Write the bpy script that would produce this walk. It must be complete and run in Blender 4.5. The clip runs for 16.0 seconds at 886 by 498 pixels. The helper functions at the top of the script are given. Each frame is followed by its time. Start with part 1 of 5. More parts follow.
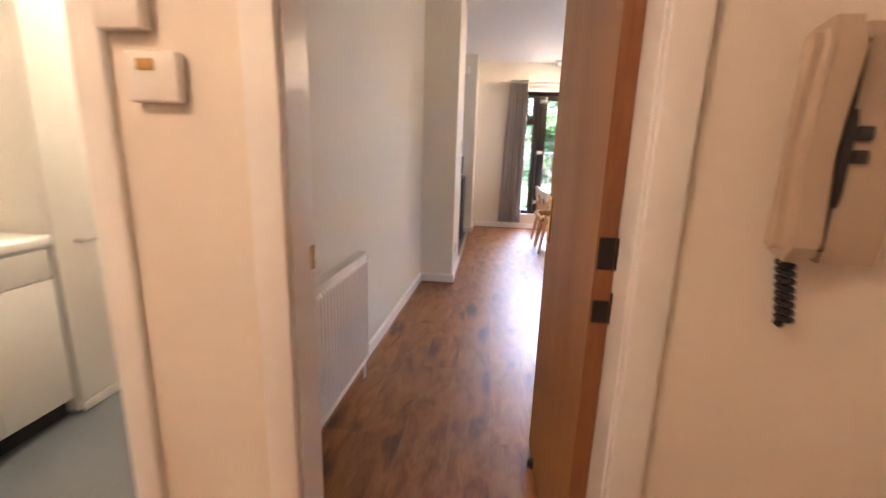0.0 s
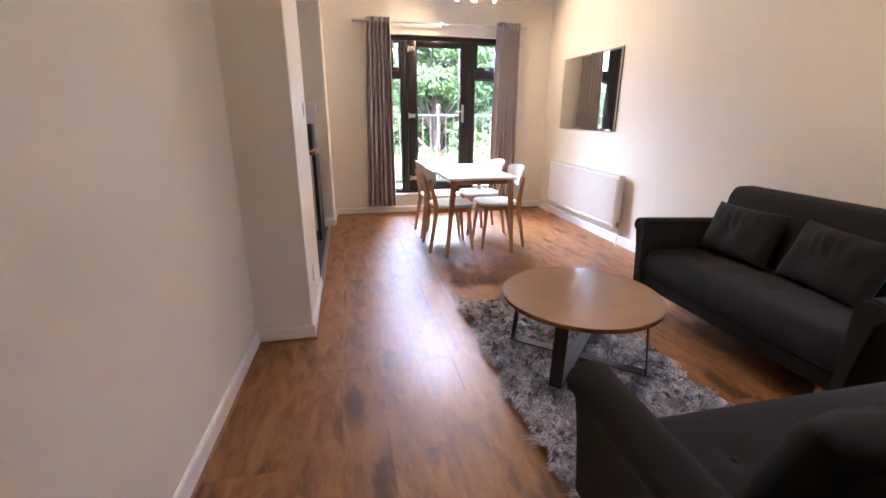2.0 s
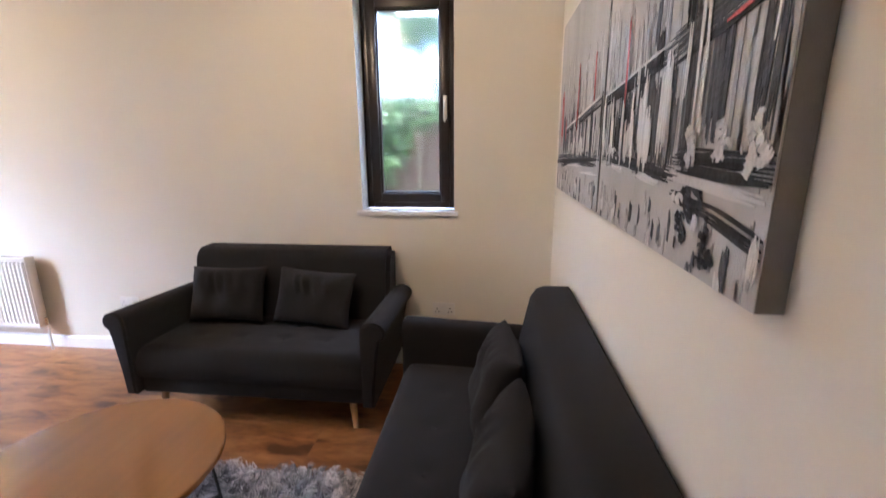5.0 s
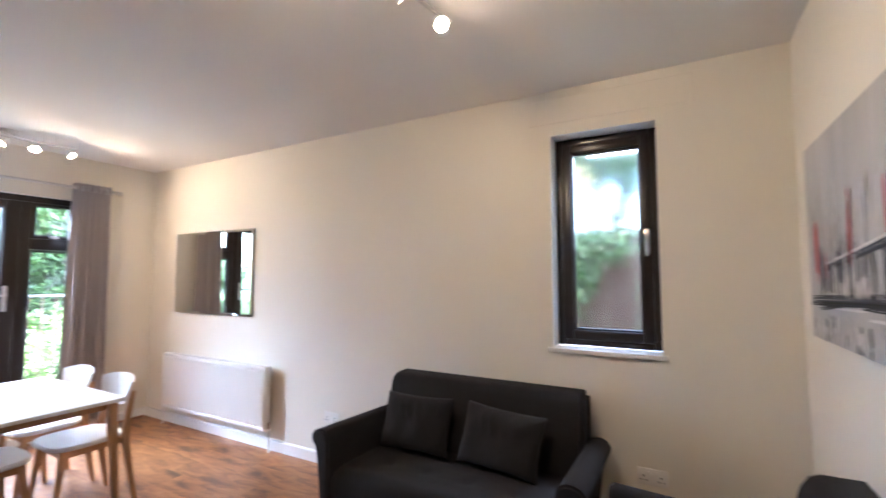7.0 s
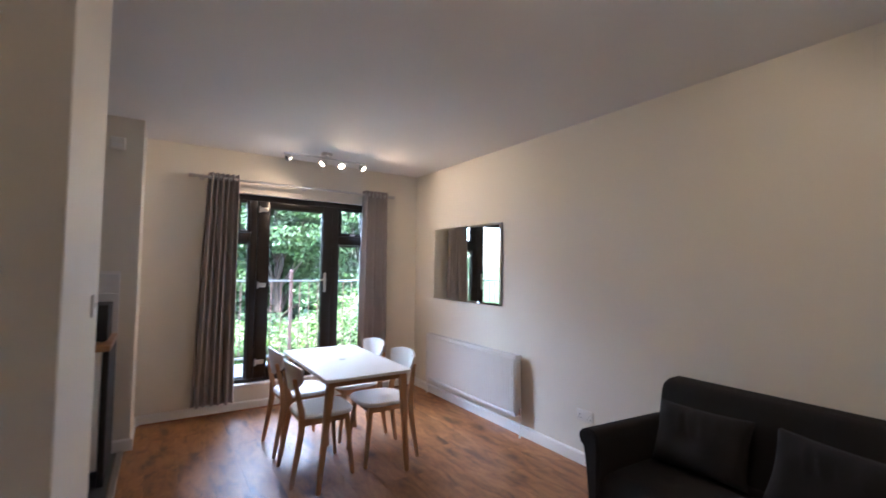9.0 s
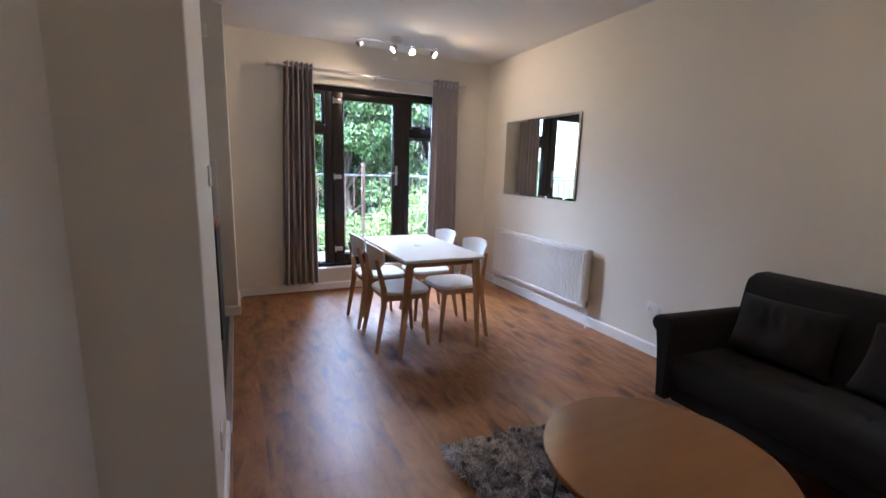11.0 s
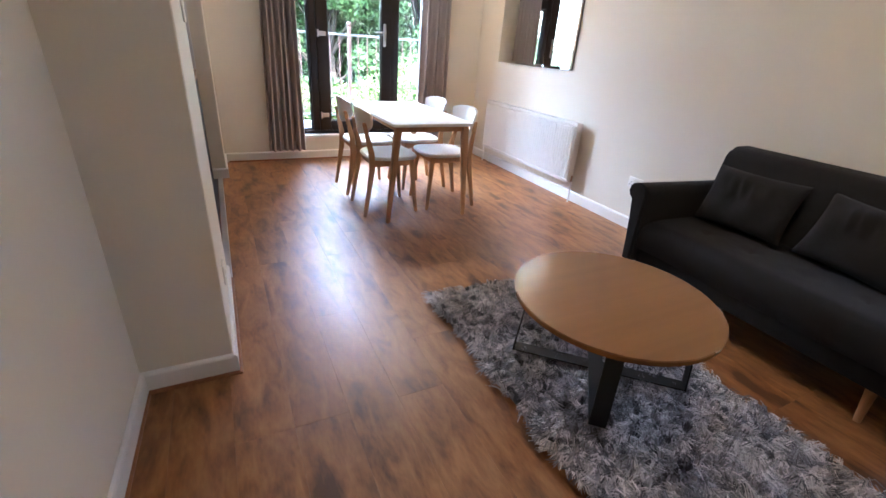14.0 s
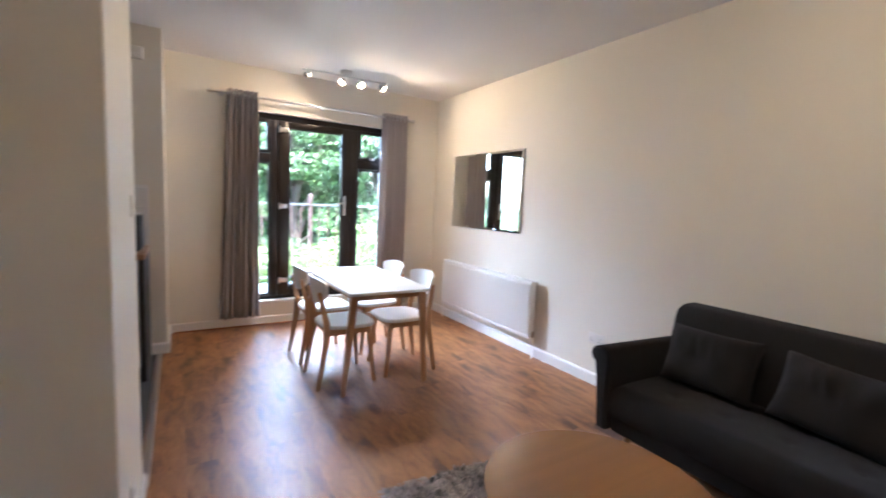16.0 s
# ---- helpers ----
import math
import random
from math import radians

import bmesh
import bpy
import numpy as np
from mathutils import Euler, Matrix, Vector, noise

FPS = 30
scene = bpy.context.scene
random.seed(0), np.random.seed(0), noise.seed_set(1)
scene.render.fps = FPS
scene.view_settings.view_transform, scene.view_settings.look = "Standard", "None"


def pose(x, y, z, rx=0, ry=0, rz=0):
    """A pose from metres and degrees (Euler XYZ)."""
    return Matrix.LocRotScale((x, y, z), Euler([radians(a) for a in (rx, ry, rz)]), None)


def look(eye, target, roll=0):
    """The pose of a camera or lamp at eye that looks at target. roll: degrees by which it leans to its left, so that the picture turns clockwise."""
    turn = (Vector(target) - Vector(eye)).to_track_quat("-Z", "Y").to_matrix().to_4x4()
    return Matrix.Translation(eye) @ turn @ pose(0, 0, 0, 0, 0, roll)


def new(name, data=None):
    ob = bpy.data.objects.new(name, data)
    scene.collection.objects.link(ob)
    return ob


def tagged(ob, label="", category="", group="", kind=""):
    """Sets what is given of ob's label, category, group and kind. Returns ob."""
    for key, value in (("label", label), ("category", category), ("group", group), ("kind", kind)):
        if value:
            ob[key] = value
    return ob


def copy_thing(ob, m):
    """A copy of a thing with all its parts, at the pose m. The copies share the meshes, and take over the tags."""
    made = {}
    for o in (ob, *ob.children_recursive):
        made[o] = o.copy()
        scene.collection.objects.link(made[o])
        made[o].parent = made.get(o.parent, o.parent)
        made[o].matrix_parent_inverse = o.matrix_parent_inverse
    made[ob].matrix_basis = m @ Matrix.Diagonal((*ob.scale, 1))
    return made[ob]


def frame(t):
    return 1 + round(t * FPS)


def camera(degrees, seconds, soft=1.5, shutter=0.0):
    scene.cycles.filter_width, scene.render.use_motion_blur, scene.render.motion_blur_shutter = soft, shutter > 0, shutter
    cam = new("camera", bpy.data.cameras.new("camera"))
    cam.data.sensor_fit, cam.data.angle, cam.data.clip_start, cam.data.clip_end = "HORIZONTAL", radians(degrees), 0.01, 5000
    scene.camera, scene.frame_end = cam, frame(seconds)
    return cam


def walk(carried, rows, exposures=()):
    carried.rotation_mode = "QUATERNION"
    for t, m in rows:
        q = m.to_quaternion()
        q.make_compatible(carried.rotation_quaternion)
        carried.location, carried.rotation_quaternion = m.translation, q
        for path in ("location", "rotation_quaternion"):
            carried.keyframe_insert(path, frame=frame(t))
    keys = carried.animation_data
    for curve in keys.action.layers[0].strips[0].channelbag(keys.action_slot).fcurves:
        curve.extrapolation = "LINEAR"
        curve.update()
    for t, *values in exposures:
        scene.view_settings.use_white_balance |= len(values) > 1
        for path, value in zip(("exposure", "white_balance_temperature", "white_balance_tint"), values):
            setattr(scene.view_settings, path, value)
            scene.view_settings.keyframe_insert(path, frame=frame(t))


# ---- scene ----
cam = camera(91.6, 16.0, shutter=0.5)
PATH = [
    (0, (0.299, -3.973, 1.244), (0.107, -2.032, 0.799), 1.8),
    (0.5, (0.197, -3.564, 1.208), (0.209, -1.599, 0.833), 0.6),
    (1, (0.213, -3.189, 1.285), (0.136, -1.231, 0.885), 2.4),
    (1.5, (0.219, -2.792, 1.275), (0.5, -0.867, 0.81), 5.1),
    (2, (0.261, -2.407, 1.274), (0.668, -0.542, 0.677), 0.2),
    (2.3, (0.248, -2.207, 1.230), (0.788, -0.393, 0.584), 1.4),
    (2.5, (0.255, -2.070, 1.222), (1.051, -0.364, 0.547), 1.5),
    (2.6, (0.261, -2.012, 1.222), (1.214, -0.396, 0.529), 0.9),
    (3, (0.314, -1.871, 1.223), (1.661, -0.582, 0.498), -1.0),
    (3.2, (0.338, -1.899, 1.220), (1.769, -0.782, 0.381), -3.2),
    (3.5, (0.352, -1.92, 1.245), (2.011, -1.235, 0.361), -4.2),
    (4, (0.266, -1.943, 1.253), (2.065, -1.697, 0.413), -0.6),
    (4.2, (0.26, -1.902, 1.293), (2.094, -1.68, 0.527), 0.2),
    (6.3, (0.345, -1.855, 1.477), (2.287, -1.379, 1.498), -1.5),
    (6.5, (0.333, -1.824, 1.465), (2.24, -1.226, 1.536), -0.2),
    (7, (0.317, -1.73, 1.459), (2.069, -0.775, 1.593), -0.0),
    (7.5, (0.305, -1.653, 1.483), (1.916, -0.474, 1.612), 0.2),
    (8, (0.269, -1.584, 1.468), (1.73, -0.224, 1.597), 0.8),
    (8.5, (0.253, -1.54, 1.492), (1.566, -0.035, 1.605), 0.7),
    (9, (0.21, -1.475, 1.462), (1.305, 0.197, 1.551), 0.9),
    (11.5, (0.096, -1.449, 1.325), (0.94, 0.302, 0.853), 2.5),
    (12, (0.085, -1.483, 1.302), (0.949, 0.227, 0.728), 3.0),
    (12.5, (0.08, -1.518, 1.289), (0.934, 0.162, 0.619), 3.5),
    (13, (0.075, -1.539, 1.26), (0.925, 0.102, 0.497), 4.5),
    (13.5, (0.075, -1.554, 1.23), (0.949, 0.03, 0.377), 5.1),
    (14, (0.082, -1.556, 1.256), (0.925, 0.039, 0.394), 4.4),
    (14.5, (0.062, -1.504, 1.281), (0.867, 0.184, 0.574), 3.5),
    (15, (0.068, -1.473, 1.309), (0.85, 0.29, 0.781), 2.4),
    (15.5, (0.144, -1.454, 1.345), (0.939, 0.351, 1.013), 2.0),
    (16, (0.159, -1.46, 1.367), (1.203, 0.233, 1.155), 2.7),
]
walk(cam, [(t, look(eye, target, roll)) for t, eye, target, roll in PATH],
     exposures=[(0.0, 5.45, 5550, 18), (2.0, 5.1, 5550, 19), (3.0, 4.95, 5480, 17), (4.2, 5.05, 5450, 17), (6.3, 5.15, 5200, 14), (7.0, 4.95, 5180, 14), (9.0, 4.05, 5100, 14), (11.5, 3.95, 5080, 13), (12.5, 4.1, 5080, 13), (14.5, 4.95, 5150, 11), (16.0, 4.75, 5150, 11)])

# ---- world, sun, lamps ----
world = bpy.data.worlds.new("world")
scene.world = world
world.use_nodes = True
wn = world.node_tree.nodes
sky = wn.new("ShaderNodeTexSky")
sky.sky_type, sky.sun_disc = "NISHITA", False
sky.sun_elevation, sky.sun_rotation = radians(58), radians(184)
sky.dust_density, sky.air_density = 2.5, 1.2
bgn = wn["Background"]
world.node_tree.links.new(sky.outputs[0], bgn.inputs[0])
SKY_STRENGTH = 0.15
bgn.inputs[1].default_value = SKY_STRENGTH


def lamp(name, kind, m, energy, color, size=0.02):
    d = bpy.data.lights.new(name, kind)
    d.energy, d.color = energy, color
    if kind == "SUN":
        d.angle = size
    else:
        d.shadow_soft_size = size
    if kind == "SPOT":
        d.spot_size, d.spot_blend = radians(160), 0.8
    ob = new(name, d)
    ob.matrix_world = m
    return ob


SUN_AZ, SUN_EL = radians(184), radians(58)
sun_from = Vector((math.sin(SUN_AZ) * math.cos(SUN_EL), math.cos(SUN_AZ) * math.cos(SUN_EL), math.sin(SUN_EL)))
SUN = 1.9
lamp("sun", "SUN", look(sun_from * 30, (0, 0, 0)), SUN, (1.0, 0.95, 0.86), radians(0.6))
WARM = (1.0, 0.66, 0.36)
SPOT_W, HALL_W = 1.15, 0.66

# area lamps added outside, standing in for skylight through patio door and small window
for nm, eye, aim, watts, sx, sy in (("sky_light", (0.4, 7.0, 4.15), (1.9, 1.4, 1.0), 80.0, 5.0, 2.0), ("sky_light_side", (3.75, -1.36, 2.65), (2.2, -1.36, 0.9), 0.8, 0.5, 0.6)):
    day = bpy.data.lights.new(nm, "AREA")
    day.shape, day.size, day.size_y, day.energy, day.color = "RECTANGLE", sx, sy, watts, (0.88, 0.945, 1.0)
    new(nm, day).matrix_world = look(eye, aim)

# ---- materials ----


def mat(name, color, rough=0.5, metal=0.0, grain=None, bump=0.0, bump_scale=200.0, spread=0.0, stain=0.0, stain_scale=1.5, stretch=(1, 1, 1), spec=0.5, per_object=0.0, per_island=0.0, sheen=0.0):
    """Principled material with fine grain, broad stains and relief in real-world size."""
    m = bpy.data.materials.new(name)
    m.use_nodes = True
    nt = m.node_tree
    N, L = nt.nodes, nt.links
    b = N["Principled BSDF"]
    b.inputs["Roughness"].default_value = rough
    b.inputs["Metallic"].default_value = metal
    b.inputs["Specular IOR Level"].default_value = spec
    if sheen:
        b.inputs["Sheen Weight"].default_value = sheen
        b.inputs["Sheen Roughness"].default_value = 0.5
    tc = N.new("ShaderNodeTexCoord")
    mp = N.new("ShaderNodeMapping")
    mp.inputs["Scale"].default_value = stretch
    L.new(tc.outputs["Object"], mp.inputs[0])
    rgb = N.new("ShaderNodeRGB")
    rgb.outputs[0].default_value = (*color, 1)
    out = rgb.outputs[0]

    def scaled(out, src, lo, hi):
        mr = N.new("ShaderNodeMapRange")
        mr.inputs["To Min"].default_value, mr.inputs["To Max"].default_value = lo, hi
        L.new(src, mr.inputs["Value"])
        mx = N.new("ShaderNodeVectorMath")
        mx.operation = "SCALE"
        L.new(out, mx.inputs[0])
        L.new(mr.outputs[0], mx.inputs["Scale"])
        return mx.outputs[0]

    if spread:
        n = N.new("ShaderNodeTexNoise")
        n.inputs["Scale"].default_value = grain or 60
        n.inputs["Detail"].default_value = 4
        L.new(mp.outputs[0], n.inputs["Vector"])
        out = scaled(out, n.outputs[0], 1 - spread, 1 + spread)
    if stain:
        n = N.new("ShaderNodeTexNoise")
        n.inputs["Scale"].default_value = stain_scale
        n.inputs["Detail"].default_value = 3
        L.new(mp.outputs[0], n.inputs["Vector"])
        out = scaled(out, n.outputs[0], 1 - stain, 1 + stain)
    if per_object:
        oi = N.new("ShaderNodeObjectInfo")
        out = scaled(out, oi.outputs["Random"], 1 - per_object, 1 + per_object)
    if per_island:
        ge = N.new("ShaderNodeNewGeometry")
        out = scaled(out, ge.outputs["Random Per Island"], 1 - per_island, 1 + per_island)
    L.new(out, b.inputs["Base Color"])
    if bump:
        n = N.new("ShaderNodeTexNoise")
        n.inputs["Scale"].default_value = bump_scale
        n.inputs["Detail"].default_value = 3
        L.new(mp.outputs[0], n.inputs["Vector"])
        bp = N.new("ShaderNodeBump")
        bp.inputs["Strength"].default_value = bump
        bp.inputs["Distance"].default_value = 0.004
        L.new(n.outputs[0], bp.inputs["Height"])
        L.new(bp.outputs[0], b.inputs["Normal"])
    return m


def wood(name, ramp, along="y", ring=9.0, rough=0.35, knots=True, per_object=0.2, bump=0.12, coat=0.0, long=0.11, fibre=0.32):
    """Oak: long streaks, dark cathedral patches, knots, and a shade of its own for each board."""
    m = bpy.data.materials.new(name)
    m.use_nodes = True
    N, L = m.node_tree.nodes, m.node_tree.links
    b = N["Principled BSDF"]
    tc = N.new("ShaderNodeTexCoord")
    oi = N.new("ShaderNodeObjectInfo")
    off = N.new("ShaderNodeVectorMath")
    off.operation = "MULTIPLY_ADD"
    cmb = N.new("ShaderNodeCombineXYZ")
    for k in range(3):
        L.new(oi.outputs["Random"], cmb.inputs[k])
    off.inputs[1].default_value = (37.0, 53.0, 19.0)
    L.new(cmb.outputs[0], off.inputs[0])
    L.new(tc.outputs["Object"], off.inputs[2])
    mp = N.new("ShaderNodeMapping")
    s = {"x": (long, 1, 1), "y": (1, long, 1), "z": (1, 1, long)}[along]
    mp.inputs["Scale"].default_value = s
    L.new(off.outputs[0], mp.inputs[0])
    fine = N.new("ShaderNodeTexNoise")
    fine.inputs["Scale"].default_value, fine.inputs["Detail"].default_value = 90, 6
    L.new(mp.outputs[0], fine.inputs[0])
    broad = N.new("ShaderNodeTexNoise")
    broad.inputs["Scale"].default_value, broad.inputs["Detail"].default_value, broad.inputs["Distortion"].default_value = ring, 3, 0.8
    L.new(mp.outputs[0], broad.inputs[0])
    mix = N.new("ShaderNodeMix")
    mix.inputs["Factor"].default_value = fibre
    L.new(broad.outputs[0], mix.inputs["A"])
    L.new(fine.outputs[0], mix.inputs["B"])
    val = mix.outputs["Result"]
    if knots:
        mk = N.new("ShaderNodeMapping")
        mk.inputs["Scale"].default_value = {"x": (2.2, 7, 7), "y": (7, 2.2, 7), "z": (7, 7, 2.2)}[along]
        L.new(off.outputs[0], mk.inputs[0])
        kn = N.new("ShaderNodeTexVoronoi")
        kn.inputs["Scale"].default_value = 0.9
        L.new(mk.outputs[0], kn.inputs[0])
        kr = N.new("ShaderNodeMapRange")
        kr.inputs["From Min"].default_value, kr.inputs["From Max"].default_value = 0.05, 0.36
        kr.inputs["To Min"].default_value, kr.inputs["To Max"].default_value = -0.27, 0.0
        L.new(kn.outputs["Distance"], kr.inputs[0])
        ad = N.new("ShaderNodeMath")
        L.new(val, ad.inputs[0])
        L.new(kr.outputs[0], ad.inputs[1])
        val = ad.outputs[0]
    cr = N.new("ShaderNodeValToRGB")
    e = cr.color_ramp.elements
    e[0].position, e[0].color = 0.28, (*ramp[0], 1)
    e[1].position, e[1].color = 0.66, (*ramp[2], 1)
    mid = e.new(0.47)
    mid.color = (*ramp[1], 1)
    L.new(val, cr.inputs[0])
    mr = N.new("ShaderNodeMapRange")
    mr.inputs["To Min"].default_value, mr.inputs["To Max"].default_value = 1 - per_object, 1 + per_object
    L.new(oi.outputs["Random"], mr.inputs[0])
    sc = N.new("ShaderNodeVectorMath")
    sc.operation = "SCALE"
    L.new(cr.outputs[0], sc.inputs[0])
    L.new(mr.outputs[0], sc.inputs["Scale"])
    L.new(sc.outputs[0], b.inputs["Base Color"])
    rr = N.new("ShaderNodeMapRange")
    rr.inputs["To Min"].default_value, rr.inputs["To Max"].default_value = rough - 0.06, rough + 0.1
    L.new(fine.outputs[0], rr.inputs[0])
    L.new(rr.outputs[0], b.inputs["Roughness"])
    if coat:
        b.inputs["Coat Weight"].default_value, b.inputs["Coat Roughness"].default_value = coat, 0.2
    bp = N.new("ShaderNodeBump")
    bp.inputs["Strength"].default_value, bp.inputs["Distance"].default_value = bump, 0.002
    L.new(fine.outputs[0], bp.inputs["Height"])
    L.new(bp.outputs[0], b.inputs["Normal"])
    return m


def glass(name, rough=0.0, bump=0.0, tint=(1, 1, 1), scale=60):
    m = bpy.data.materials.new(name)
    m.use_nodes = True
    N, L = m.node_tree.nodes, m.node_tree.links
    b = N["Principled BSDF"]
    b.inputs["Base Color"].default_value = (*tint, 1)
    b.inputs["Transmission Weight"].default_value = 1
    b.inputs["Roughness"].default_value = rough
    b.inputs["IOR"].default_value = 1.45
    if bump:
        n = N.new("ShaderNodeTexNoise")
        n.inputs["Scale"].default_value = scale
        bp = N.new("ShaderNodeBump")
        bp.inputs["Strength"].default_value, bp.inputs["Distance"].default_value = bump, 0.003
        L.new(n.outputs[0], bp.inputs["Height"])
        L.new(bp.outputs[0], b.inputs["Normal"])
    return m


def glow(name, color, strength):
    m = bpy.data.materials.new(name)
    m.use_nodes = True
    b = m.node_tree.nodes["Principled BSDF"]
    b.inputs["Emission Color"].default_value = (*color, 1)
    b.inputs["Emission Strength"].default_value = strength
    return m


M_WALL = mat("wall_paint", (0.77, 0.735, 0.65), 0.6, bump=0.1, bump_scale=260, spread=0.012, grain=80, stain=0.025, stain_scale=0.9)
M_HALL = mat("hall_paint", (0.78, 0.72, 0.63), 0.55, bump=0.1, bump_scale=260, spread=0.012, grain=80, stain=0.03, stain_scale=0.9)
M_CEIL = mat("ceiling_paint", (0.8, 0.78, 0.75), 0.8, bump=0.08, bump_scale=200, spread=0.01, stain=0.02)
M_TRIM = mat("gloss_white_trim", (0.8, 0.79, 0.77), 0.3, bump=0.04, bump_scale=90, stain=0.03, stain_scale=3)
M_RAD = mat("radiator_enamel", (0.8, 0.79, 0.77), 0.3, stain=0.02, stain_scale=4, bump=0.02, bump_scale=120)
M_FLOOR = wood("oak_laminate", ((0.08, 0.029, 0.009), (0.235, 0.097, 0.029), (0.35, 0.162, 0.054)), "y", ring=15, rough=0.4, per_object=0.1, bump=0.05, long=0.3, fibre=0.26)
M_GAP = mat("plank_underlay", (0.05, 0.03, 0.018), 0.8, spread=0.2, stain=0.1)
M_DOOR = wood("honey_veneer", ((0.25, 0.1, 0.025), (0.32, 0.14, 0.04), (0.39, 0.185, 0.06)), "z", ring=4, rough=0.36, knots=False, per_object=0.0, bump=0.05)
M_DOOREDGE = wood("dark_lipping", ((0.16, 0.06, 0.02), (0.24, 0.095, 0.035), (0.32, 0.14, 0.05)), "z", ring=6, rough=0.45, knots=False, per_object=0.0)
M_OAK = wood("pale_oak", ((0.36, 0.18, 0.075), (0.47, 0.26, 0.12), (0.56, 0.34, 0.18)), "z", ring=10, rough=0.42, knots=False, per_object=0.08)
M_TOP = mat("coffee_veneer", (0.205, 0.09, 0.025), 0.26, grain=24, spread=0.13, stretch=(0.025, 1, 1), stain=0.1, stain_scale=6, bump=0.03, bump_scale=160)
M_WHITE = mat("white_lacquer", (0.82, 0.82, 0.82), 0.28, stain=0.02, stain_scale=5, bump=0.02, bump_scale=60)
M_SOFA = mat("charcoal_weave", (0.019, 0.018, 0.0195), 0.92, grain=700, spread=0.4, stain=0.15, stain_scale=6, bump=0.5, bump_scale=900, spec=0.15, sheen=0.04)
M_SOFA2 = mat("charcoal_cushion_weave", (0.022, 0.021, 0.0225), 0.92, grain=700, spread=0.4, stain=0.15, stain_scale=9, bump=0.5, bump_scale=900, spec=0.15, sheen=0.04)
M_RUG = mat("shag_yarn", (0.52, 0.49, 0.51), 0.36, per_island=0.6, stain=0.25, stain_scale=9, spec=0.5, sheen=0.3)
M_RUG2 = mat("shag_yarn_mid", (0.27, 0.26, 0.295), 0.4, per_island=0.55, stain=0.25, stain_scale=9, sheen=0.2)
# Dark tone of the same yarn, standing in for shaded gaps between tufts.
M_RUG3 = mat("shag_yarn_gap_shade", (0.1, 0.098, 0.115), 0.45, per_island=0.5, stain=0.25, stain_scale=9)
M_RUGB = mat("rug_backing", (0.09, 0.09, 0.1), 0.95, spread=0.3, grain=300, stain=0.2, stain_scale=8)
M_CURT = mat("taupe_curtain", (0.4, 0.36, 0.355), 0.75, grain=500, spread=0.12, stretch=(1, 1, 0.4), stain=0.05, stain_scale=5, bump=0.3, bump_scale=700, sheen=0.2)
M_STEEL = mat("brushed_steel", (0.62, 0.61, 0.6), 0.3, metal=1, spread=0.08, grain=150, stretch=(1, 1, 0.1), stain=0.04)
M_CHROME = mat("chrome", (0.8, 0.8, 0.8), 0.12, metal=1, stain=0.03)
M_BRASS = mat("worn_brass", (0.66, 0.45, 0.17), 0.24, metal=1, spread=0.1, grain=90, stain=0.15, stain_scale=18)
M_BLACK = mat("black_powder_coat", (0.009, 0.009, 0.01), 0.58, bump=0.1, bump_scale=400, stain=0.1, stain_scale=8)
M_FRAME = mat("dark_brown_frame", (0.014, 0.009, 0.008), 0.3, spread=0.2, grain=60, stretch=(1, 1, 0.08), bump=0.1, bump_scale=120, stain=0.1, stain_scale=4)
M_GLASS = glass("clear_glass")
M_OBSC = glass("obscured_glass", rough=0.1, bump=0.15, scale=45, tint=(0.6, 0.61, 0.59))
M_MIRROR = mat("silvered_glass", (0.88, 0.9, 0.89), 0.01, metal=1)
M_PLAST = mat("white_plastic", (0.78, 0.76, 0.72), 0.35, stain=0.02, stain_scale=12)
M_PHONE = mat("aged_phone_plastic", (0.5, 0.4, 0.3), 0.4, spread=0.03, grain=200, stain=0.06, stain_scale=10, bump=0.08, bump_scale=500)
M_PHONED = mat("dark_phone_plastic", (0.02, 0.02, 0.024), 0.4, stain=0.1, stain_scale=20)
M_KFLOOR = mat("slate_vinyl", (0.07, 0.075, 0.085), 0.45, spread=0.2, grain=40, stain=0.2, stain_scale=3, bump=0.1, bump_scale=80)
M_BFLOOR = mat("bathroom_vinyl", (0.12, 0.135, 0.15), 0.5, spread=0.12, grain=60, stain=0.15, stain_scale=3)
M_TILE = mat("white_tile", (0.75, 0.76, 0.77), 0.15, per_object=0.03, stain=0.02)
M_BULB = glow("lamp_glow", (1.0, 0.74, 0.42), 6.0)
M_LAMPDARK = mat("unlit_lamp_glass", (0.25, 0.22, 0.2), 0.2, stain=0.05)
M_CONC = mat("balcony_concrete", (0.34, 0.33, 0.31), 0.85, spread=0.15, grain=60, stain=0.2, stain_scale=2, bump=0.4, bump_scale=80)
M_RUST = mat("weathered_red_rail_paint", (0.24, 0.13, 0.105), 0.6, spread=0.25, grain=50, stain=0.3, stain_scale=8, bump=0.3, bump_scale=150)
M_RAIL = mat("pale_rail_paint", (0.3, 0.28, 0.27), 0.5, spread=0.15, grain=50, stain=0.2, stain_scale=7, bump=0.2, bump_scale=150)
M_GRASS = mat("grass_ground", (0.06, 0.1, 0.025), 0.95, spread=0.4, grain=12, stain=0.35, stain_scale=0.6, bump=0.8, bump_scale=30)
M_BARK = mat("bark", (0.05, 0.036, 0.026), 0.9, spread=0.4, grain=20, stretch=(1, 1, 0.2), stain=0.3, bump=0.8, bump_scale=40)
M_LEAFD = mat("tree_leaf", (0.05, 0.095, 0.026), 0.45, per_island=0.6, stain=0.4, stain_scale=0.9)
M_LEAFL = mat("hedge_leaf", (0.12, 0.2, 0.04), 0.45, per_island=0.55, stain=0.35, stain_scale=1.5)
